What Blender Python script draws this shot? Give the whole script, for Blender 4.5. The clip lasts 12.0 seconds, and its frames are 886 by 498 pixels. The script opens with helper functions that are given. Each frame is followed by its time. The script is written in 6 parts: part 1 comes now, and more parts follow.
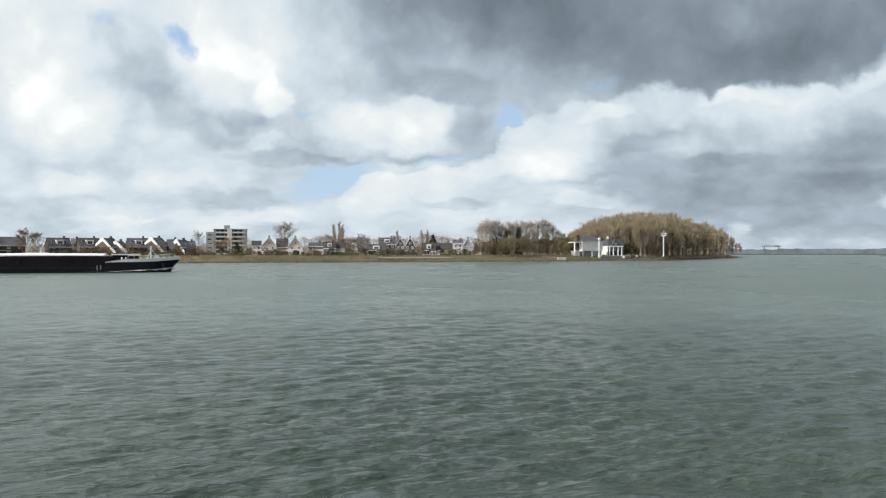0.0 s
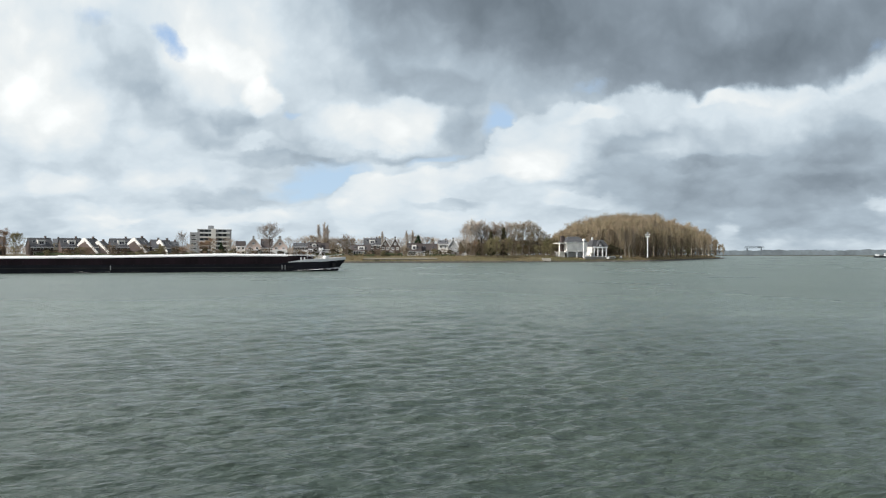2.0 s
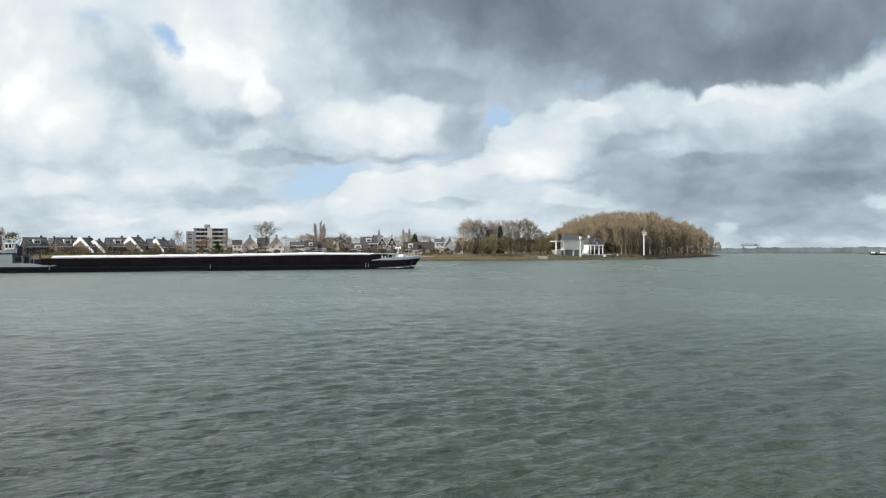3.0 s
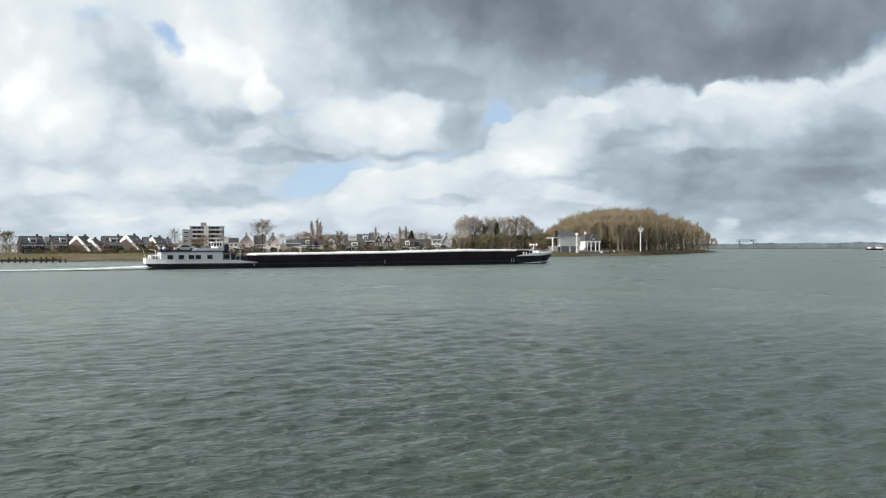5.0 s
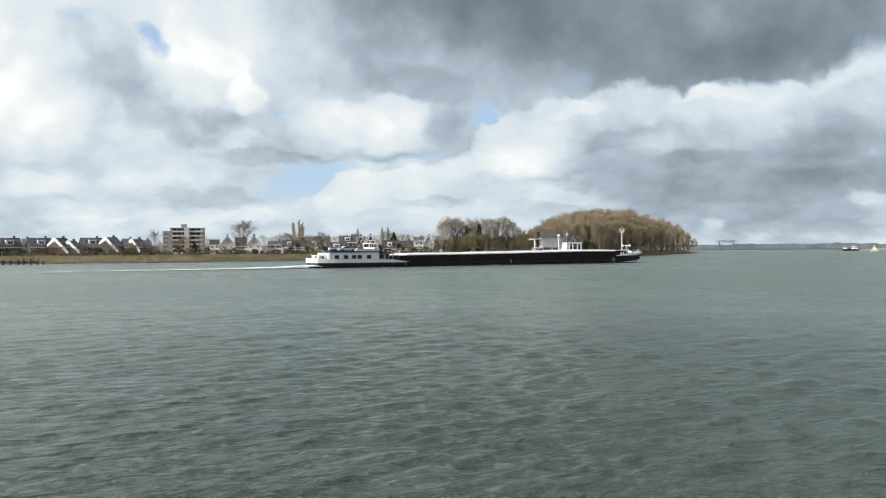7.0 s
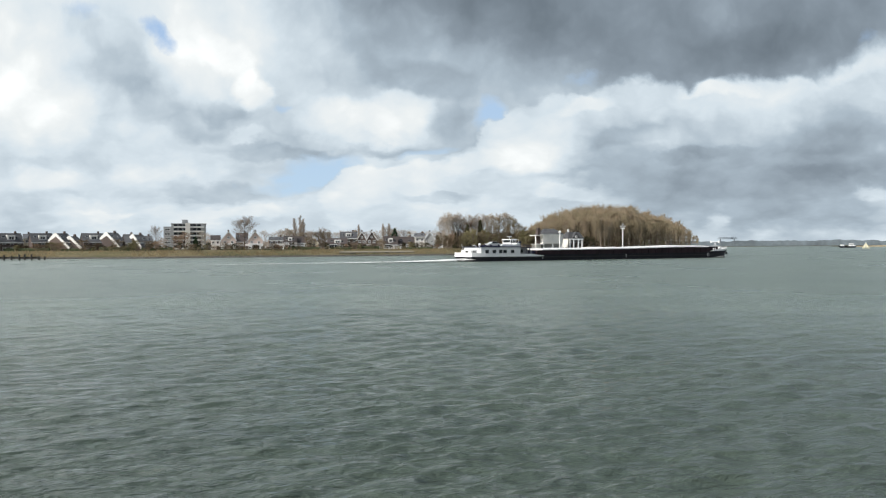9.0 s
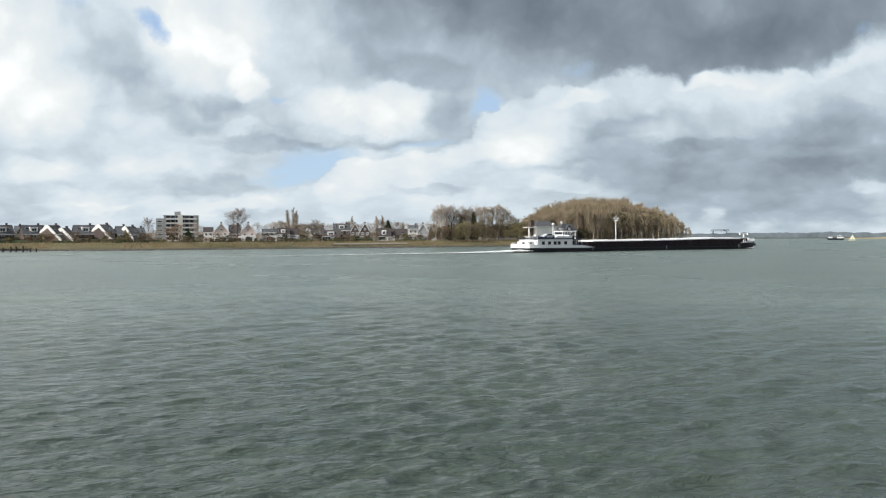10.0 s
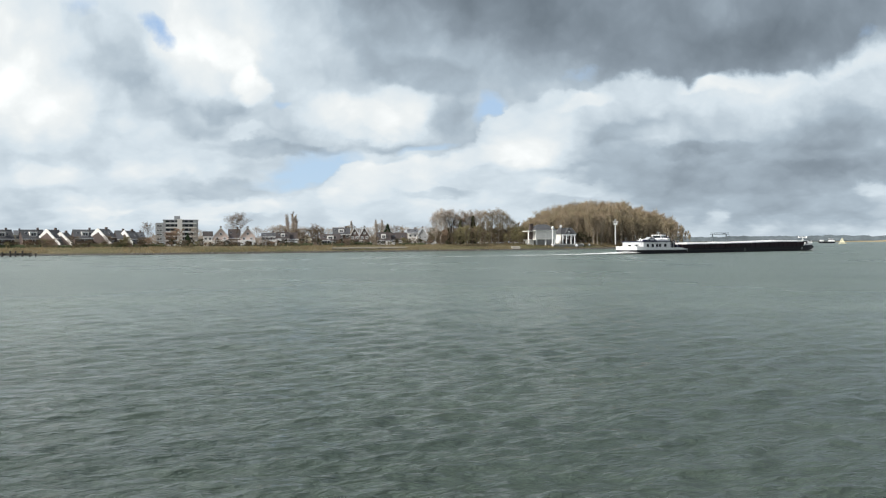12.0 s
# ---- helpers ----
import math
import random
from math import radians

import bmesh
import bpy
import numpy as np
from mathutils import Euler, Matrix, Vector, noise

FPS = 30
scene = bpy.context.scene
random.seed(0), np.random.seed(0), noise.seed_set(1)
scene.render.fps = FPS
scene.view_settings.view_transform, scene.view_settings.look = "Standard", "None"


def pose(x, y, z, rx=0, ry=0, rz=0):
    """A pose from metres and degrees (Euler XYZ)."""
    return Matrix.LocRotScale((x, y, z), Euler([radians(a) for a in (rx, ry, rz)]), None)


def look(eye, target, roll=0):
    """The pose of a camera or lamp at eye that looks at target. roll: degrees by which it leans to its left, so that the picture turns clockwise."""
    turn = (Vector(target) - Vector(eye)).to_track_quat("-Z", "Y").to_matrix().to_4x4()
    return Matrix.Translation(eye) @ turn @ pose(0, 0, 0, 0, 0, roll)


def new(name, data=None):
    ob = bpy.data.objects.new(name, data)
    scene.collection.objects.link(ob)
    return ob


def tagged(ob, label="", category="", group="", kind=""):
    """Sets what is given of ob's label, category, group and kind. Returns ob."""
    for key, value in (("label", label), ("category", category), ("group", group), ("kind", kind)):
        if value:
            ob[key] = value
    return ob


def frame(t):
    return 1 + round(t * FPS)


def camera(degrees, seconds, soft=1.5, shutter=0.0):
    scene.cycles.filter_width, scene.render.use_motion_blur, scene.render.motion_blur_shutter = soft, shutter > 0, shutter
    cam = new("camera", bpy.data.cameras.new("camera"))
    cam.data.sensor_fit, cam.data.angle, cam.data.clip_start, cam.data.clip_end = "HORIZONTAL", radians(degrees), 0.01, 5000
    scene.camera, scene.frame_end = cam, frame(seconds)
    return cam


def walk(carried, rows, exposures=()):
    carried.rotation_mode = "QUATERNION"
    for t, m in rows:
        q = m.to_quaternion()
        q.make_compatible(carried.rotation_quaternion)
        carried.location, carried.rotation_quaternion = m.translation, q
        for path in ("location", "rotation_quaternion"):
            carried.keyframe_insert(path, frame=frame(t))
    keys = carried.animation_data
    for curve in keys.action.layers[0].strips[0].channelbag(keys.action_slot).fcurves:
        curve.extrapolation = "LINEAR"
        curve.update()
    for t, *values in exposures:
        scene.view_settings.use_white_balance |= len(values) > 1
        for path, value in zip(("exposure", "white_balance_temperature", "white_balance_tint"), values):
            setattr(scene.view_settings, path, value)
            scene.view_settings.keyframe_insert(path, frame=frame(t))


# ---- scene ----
# ---- camera: a hand-held camera on the near quay, turning a little ----
EYE = Vector((0, 0, 4.2))


def aim(turn, tilt, lean):
    a, b = radians(turn), radians(tilt)
    way = Vector((math.sin(a) * math.cos(b), math.cos(a) * math.cos(b), math.sin(b)))
    return look(EYE, EYE + way * 100, lean)


cam = camera(59.76, 12.0, soft=1.25)
walk(cam, [(t, aim(*a)) for t, *a in (
    (0, -3.406, 0.311, 0.005),
    (0.5, -3.334, 0.337, 0.058),
    (1, -2.786, 0.454, -0.037),
    (1.5, -2.382, 0.609, 0.064),
    (2, -2.303, 0.367, 0.064),
    (2.5, -2.224, 0.323, 0.028),
    (3, -2.056, 0.246, -0.080),
    (5, -1.814, 0.023, -0.322),
    (5.5, -1.475, 0.103, -0.304),
    (6, -1.011, 0.062, -0.478),
    (6.5, -0.440, -0.159, -0.370),
    (7, -0.501, 0.115, -0.425),
    (9, -0.570, -0.172, -0.310),
    (9.5, -0.296, -0.472, -0.281),
    (10, -0.081, -0.767, -0.289),
    (10.5, -0.012, -0.643, -0.261),
    (11, -0.067, -0.394, -0.238),
    (11.5, -0.203, -0.214, -0.300),
    (12, -0.048, -0.480, -0.394),
)])


# ---- light: broken clouds, sun high on the left ----
SUN_TURN, SUN_UP = -117.0, 38.0
world = bpy.data.worlds.new("world")
scene.world = world
world.use_nodes = True
wn, wl = world.node_tree.nodes, world.node_tree.links
wn.clear()
w_out = wn.new("ShaderNodeOutputWorld")
w_bg = wn.new("ShaderNodeBackground")
w_sky = wn.new("ShaderNodeTexSky")
w_sky.sky_type = "NISHITA"
w_sky.sun_disc = False
w_sky.sun_elevation = radians(SUN_UP)
w_sky.sun_rotation = radians(SUN_TURN)
w_bg.inputs["Strength"].default_value = 0.1
# scattered cloud cover over the whole sky
w_co = wn.new("ShaderNodeTexCoord")
w_no = wn.new("ShaderNodeTexNoise")
w_no.inputs["Scale"].default_value = 3.0
w_no.inputs["Detail"].default_value = 7
w_ra = wn.new("ShaderNodeValToRGB")
w_ra.color_ramp.elements[0].position, w_ra.color_ramp.elements[1].position = 0.36, 0.52
w_gr = wn.new("ShaderNodeTexNoise")
w_gr.inputs["Scale"].default_value = 1.7
w_gr.inputs["Detail"].default_value = 5
w_cl = wn.new("ShaderNodeValToRGB")
w_cl.color_ramp.elements[0].position, w_cl.color_ramp.elements[1].position = 0.35, 0.65
w_cl.color_ramp.elements[0].color = (2.4, 2.7, 3.1, 1)
w_cl.color_ramp.elements[1].color = (6.5, 6.7, 6.9, 1)
w_mx = wn.new("ShaderNodeMix")
w_mx.data_type = "RGBA"
wl.new(w_co.outputs["Generated"], w_no.inputs["Vector"])
wl.new(w_co.outputs["Generated"], w_gr.inputs["Vector"])
wl.new(w_no.outputs["Fac"], w_ra.inputs["Fac"])
wl.new(w_gr.outputs["Fac"], w_cl.inputs["Fac"])
wl.new(w_ra.outputs["Color"], w_mx.inputs["Factor"])
wl.new(w_sky.outputs["Color"], w_mx.inputs[6])
# clouds are brighter towards the sun
w_a, w_b = radians(SUN_TURN), radians(SUN_UP)
w_dot = wn.new("ShaderNodeVectorMath")
w_dot.operation = "DOT_PRODUCT"
w_dot.inputs[1].default_value = (math.sin(w_a) * math.cos(w_b), math.cos(w_a) * math.cos(w_b), math.sin(w_b))
w_pow = wn.new("ShaderNodeMath")
w_pow.operation = "POWER"
w_pow.use_clamp = True
w_pow.inputs[1].default_value = 4.0
w_fac = wn.new("ShaderNodeMath")
w_fac.operation = "MULTIPLY_ADD"
w_fac.inputs[1].default_value, w_fac.inputs[2].default_value = 2.6, 0.8
w_glow = wn.new("ShaderNodeVectorMath")
w_glow.operation = "SCALE"
w_max = wn.new("ShaderNodeMath")
w_max.operation = "MAXIMUM"
w_max.inputs[1].default_value = 0.0
wl.new(w_co.outputs["Generated"], w_dot.inputs[0])
wl.new(w_dot.outputs["Value"], w_max.inputs[0])
wl.new(w_max.outputs[0], w_pow.inputs[0])
wl.new(w_pow.outputs[0], w_fac.inputs[0])
wl.new(w_cl.outputs["Color"], w_glow.inputs[0])
wl.new(w_fac.outputs[0], w_glow.inputs["Scale"])
wl.new(w_glow.outputs[0], w_mx.inputs[7])
wl.new(w_mx.outputs[2], w_bg.inputs["Color"])
wl.new(w_bg.outputs[0], w_out.inputs[0])

sun = new("sun", bpy.data.lights.new("sun", "SUN"))
sun.data.energy = 4.6
sun.data.angle = radians(0.9)
sun.data.color = (1.0, 0.94, 0.85)
_a, _b = radians(SUN_TURN), radians(SUN_UP)
sun.matrix_world = look((0, 0, 300), Vector((0, 0, 300)) - Vector((math.sin(_a) * math.cos(_b), math.cos(_a) * math.cos(_b), math.sin(_b))))
scene.view_settings.exposure = 0.0


# ---- materials ----
class Nodes:
    """A short way to write node trees."""

    def __init__(self, mat):
        mat.use_nodes = True
        self.tree = mat.node_tree
        self.tree.nodes.clear()

    def put(self, kind, **values):
        n = self.tree.nodes.new("ShaderNode" + kind)
        for key, value in values.items():
            setattr(n, key, value)
        return n

    def link(self, a, b):
        self.tree.links.new(a, b)

    def math(self, op, a, b=None, c=None):
        n = self.put("Math", operation=op)
        for i, v in enumerate((a, b, c)):
            if v is None:
                continue
            if isinstance(v, (int, float)):
                n.inputs[i].default_value = v
            else:
                self.link(v, n.inputs[i])
        return n.outputs[0]

    def noise(self, vector, scale, detail=4, rough=0.55, out="Fac"):
        n = self.put("TexNoise")
        n.inputs["Scale"].default_value = scale
        n.inputs["Detail"].default_value = detail
        n.inputs["Roughness"].default_value = rough
        if vector is not None:
            self.link(vector, n.inputs["Vector"])
        return n.outputs[out]

    def ramp(self, fac, stops):
        n = self.put("ValToRGB")
        e = n.color_ramp.elements
        while len(e) < len(stops):
            e.new(0.5)
        for el, (p, col) in zip(e, stops):
            el.position, el.color = p, (*col, 1)
        self.link(fac, n.inputs["Fac"])
        return n.outputs["Color"]

    def mix(self, fac, a, b, blend="MIX"):
        n = self.put("Mix", data_type="RGBA", blend_type=blend)
        for i, v in ((0, fac), (6, a), (7, b)):
            if isinstance(v, (int, float)):
                n.inputs[i].default_value = v
            elif isinstance(v, tuple):
                n.inputs[i].default_value = (*v, 1)
            else:
                self.link(v, n.inputs[i])
        return n.outputs[2]


def surface(name, color, rough=0.8, metal=0.0, vary=0.25, scale=0.6, fine=6.0, bump=0.02, random_vary=0.0, spec=0.5, streak=False):
    """A worn surface: colour varied at two scales, fine relief, per-object variation where wanted."""
    mat = bpy.data.materials.new(name)
    n = Nodes(mat)
    co = n.put("TexCoord").outputs["Object"]
    if streak:
        m = n.put("Mapping")
        m.inputs["Scale"].default_value = (1, 1, 0.12)
        n.link(co, m.inputs["Vector"])
        co = m.outputs[0]
    big = n.noise(co, scale, 4)
    small = n.noise(co, fine, 3)
    f = n.math("ADD", n.math("MULTIPLY", big, 0.65), n.math("MULTIPLY", small, 0.35))
    if random_vary:
        r = n.put("ObjectInfo").outputs["Random"]
        f = n.math("ADD", f, n.math("MULTIPLY", n.math("SUBTRACT", r, 0.5), random_vary))
    dark = tuple(c * (1 - vary) for c in color)
    light = tuple(min(1, c * (1 + vary)) for c in color)
    col = n.ramp(f, ((0.3, dark), (0.7, light)))
    b = n.put("BsdfPrincipled")
    n.link(col, b.inputs["Base Color"])
    b.inputs["Metallic"].default_value = metal
    b.inputs["Specular IOR Level"].default_value = spec
    n.link(n.math("ADD", n.math("MULTIPLY", small, 0.15), rough - 0.075), b.inputs["Roughness"])
    if bump:
        bu = n.put("Bump")
        bu.inputs["Strength"].default_value = 0.5
        bu.inputs["Distance"].default_value = bump
        n.link(small, bu.inputs["Height"])
        n.link(bu.outputs[0], b.inputs["Normal"])
    n.link(b.outputs[0], n.put("OutputMaterial").inputs["Surface"])
    return mat


def twig_material(name, a, b):
    """Bark and twigs: a mix of two colours from clump to clump and tree to tree."""
    mat = bpy.data.materials.new(name)
    n = Nodes(mat)
    geo = n.put("NewGeometry")
    r = n.put("ObjectInfo").outputs["Random"]
    f = n.math("ADD", n.math("MULTIPLY", geo.outputs["Random Per Island"], 0.35), n.math("MULTIPLY", r, 0.65))
    col = n.ramp(f, ((0.1, a), (0.9, b)))
    s = n.put("BsdfPrincipled")
    n.link(col, s.inputs["Base Color"])
    s.inputs["Roughness"].default_value = 0.9
    s.inputs["Specular IOR Level"].default_value = 0.15
    n.link(s.outputs[0], n.put("OutputMaterial").inputs["Surface"])
    return mat


def water_material():
    mat = bpy.data.materials.new("river_water")
    n = Nodes(mat)
    co = n.put("TexCoord").outputs["Object"]
    m = n.put("Mapping", vector_type="TEXTURE")
    m.inputs["Scale"].default_value = (1.9, 0.68, 1)
    m.inputs["Rotation"].default_value = (0, 0, radians(20))
    n.link(co, m.inputs["Vector"])
    ripple = n.noise(m.outputs[0], 3.4, 4, 0.6)
    chop = n.noise(m.outputs[0], 1.2, 4, 0.55)
    swell = n.noise(m.outputs[0], 0.22, 3)
    gust = n.noise(co, 0.035, 3)
    # wind lanes: long streaks of smoother and rougher water
    ml = n.put("Mapping", vector_type="TEXTURE")
    ml.inputs["Scale"].default_value = (34, 9, 1)
    ml.inputs["Rotation"].default_value = (0, 0, radians(5))
    n.link(co, ml.inputs["Vector"])
    lane = n.noise(ml.outputs[0], 1.0, 5, 0.6)
    height = n.math("ADD", n.math("MULTIPLY", ripple, 0.16), n.math("ADD", n.math("MULTIPLY", chop, 0.40), n.math("MULTIPLY", swell, 0.55)))
    bu = n.put("Bump")
    bu.inputs["Distance"].default_value = 1.0
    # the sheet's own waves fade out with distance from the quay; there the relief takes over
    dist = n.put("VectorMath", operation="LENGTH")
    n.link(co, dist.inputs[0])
    out = n.put("MapRange", interpolation_type="SMOOTHSTEP")
    n.link(dist.outputs["Value"], out.inputs["Value"])
    out.inputs["From Min"].default_value, out.inputs["From Max"].default_value = 15.0, 95.0
    out.inputs["To Min"].default_value, out.inputs["To Max"].default_value = 0.95, 1.25
    n.link(n.math("MULTIPLY", n.math("ADD", n.math("MULTIPLY", gust, 0.4), n.math("MULTIPLY_ADD", lane, 1.6, 0.0)), out.outputs["Result"]), bu.inputs["Strength"])
    n.link(height, bu.inputs["Height"])
    b = n.put("BsdfPrincipled")
    water_tone = n.math("ADD", n.math("MULTIPLY", n.noise(co, 0.06, 4), 0.5), n.math("MULTIPLY", lane, 0.5))
    # dark tone for near water, then a brighter one standing in for far reflections
    clear = n.ramp(water_tone, ((0.35, (0.033, 0.050, 0.042)), (0.65, (0.072, 0.096, 0.078))))
    lighter_far = n.ramp(water_tone, ((0.35, (0.104, 0.138, 0.120)), (0.65, (0.152, 0.192, 0.164))))
    # the river's brightness is put into its colour: darker near, lighter far
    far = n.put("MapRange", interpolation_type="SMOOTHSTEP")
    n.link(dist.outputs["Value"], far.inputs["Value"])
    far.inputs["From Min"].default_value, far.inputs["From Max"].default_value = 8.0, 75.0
    n.link(n.mix(far.outputs["Result"], clear, lighter_far), b.inputs["Base Color"])
    b.inputs["IOR"].default_value = 1.333
    n.link(n.math("ADD", n.math("MULTIPLY", gust, 0.14), n.math("MULTIPLY_ADD", out.outputs["Result"], 0.55, -0.47)), b.inputs["Roughness"])
    n.link(bu.outputs[0], b.inputs["Normal"])
    n.link(b.outputs[0], n.put("OutputMaterial").inputs["Surface"])
    return mat


def foam_material():
    mat = bpy.data.materials.new("foam")
    n = Nodes(mat)
    co = n.put("TexCoord").outputs["Object"]
    m = n.put("Mapping")
    m.inputs["Scale"].default_value = (0.35, 1.0, 1)
    n.link(co, m.inputs["Vector"])
    f = n.noise(m.outputs[0], 0.9, 6, 0.65)
    b = n.put("BsdfPrincipled")
    b.inputs["Base Color"].default_value = (0.82, 0.84, 0.83, 1)
    b.inputs["Roughness"].default_value = 0.7
    # foam thins out towards the strip's end, stored as the mesh's own "cover"
    cover = n.put("Attribute", attribute_name="cover").outputs["Fac"]
    alpha = n.math("MULTIPLY", n.math("ADD", n.math("SUBTRACT", f, 0.62), n.math("MULTIPLY", cover, 0.39)), 5.0)
    n.link(n.math("MINIMUM", n.math("MAXIMUM", alpha, 0.0), 0.92), b.inputs["Alpha"])
    n.link(b.outputs[0], n.put("OutputMaterial").inputs["Surface"])
    return mat


def grass_material():
    mat = bpy.data.materials.new("bank_grass")
    n = Nodes(mat)
    co = n.put("TexCoord").outputs["Object"]
    m = n.put("Mapping")
    m.inputs["Scale"].default_value = (0.5, 1.0, 3.0)
    n.link(co, m.inputs["Vector"])
    big = n.noise(m.outputs[0], 0.06, 4)
    fine = n.noise(co, 1.2, 5)
    f = n.math("ADD", n.math("MULTIPLY", big, 0.7), n.math("MULTIPLY", fine, 0.3))
    col = n.ramp(f, ((0.3, (0.045, 0.050, 0.022)), (0.45, (0.085, 0.082, 0.037)), (0.58, (0.155, 0.128, 0.072)), (0.72, (0.075, 0.082, 0.036))))
    # wet stones and mud along the waterline
    z = n.put("SeparateXYZ")
    n.link(co, z.inputs[0])
    wet = n.ramp(n.math("ADD", n.math("MULTIPLY", z.outputs[2], 0.5), n.math("MULTIPLY", fine, 0.3)), ((0.42, (1, 1, 1)), (0.62, (0, 0, 0))))
    mud = n.ramp(n.noise(co, 0.9, 5), ((0.35, (0.035, 0.032, 0.028)), (0.7, (0.13, 0.12, 0.105))))
    b = n.put("BsdfPrincipled")
    n.link(n.mix(wet, col, mud), b.inputs["Base Color"])
    b.inputs["Roughness"].default_value = 0.95
    b.inputs["Specular IOR Level"].default_value = 0.2
    bu = n.put("Bump")
    bu.inputs["Distance"].default_value = 0.3
    n.link(fine, bu.inputs["Height"])
    n.link(bu.outputs[0], b.inputs["Normal"])
    n.link(b.outputs[0], n.put("OutputMaterial").inputs["Surface"])
    return mat


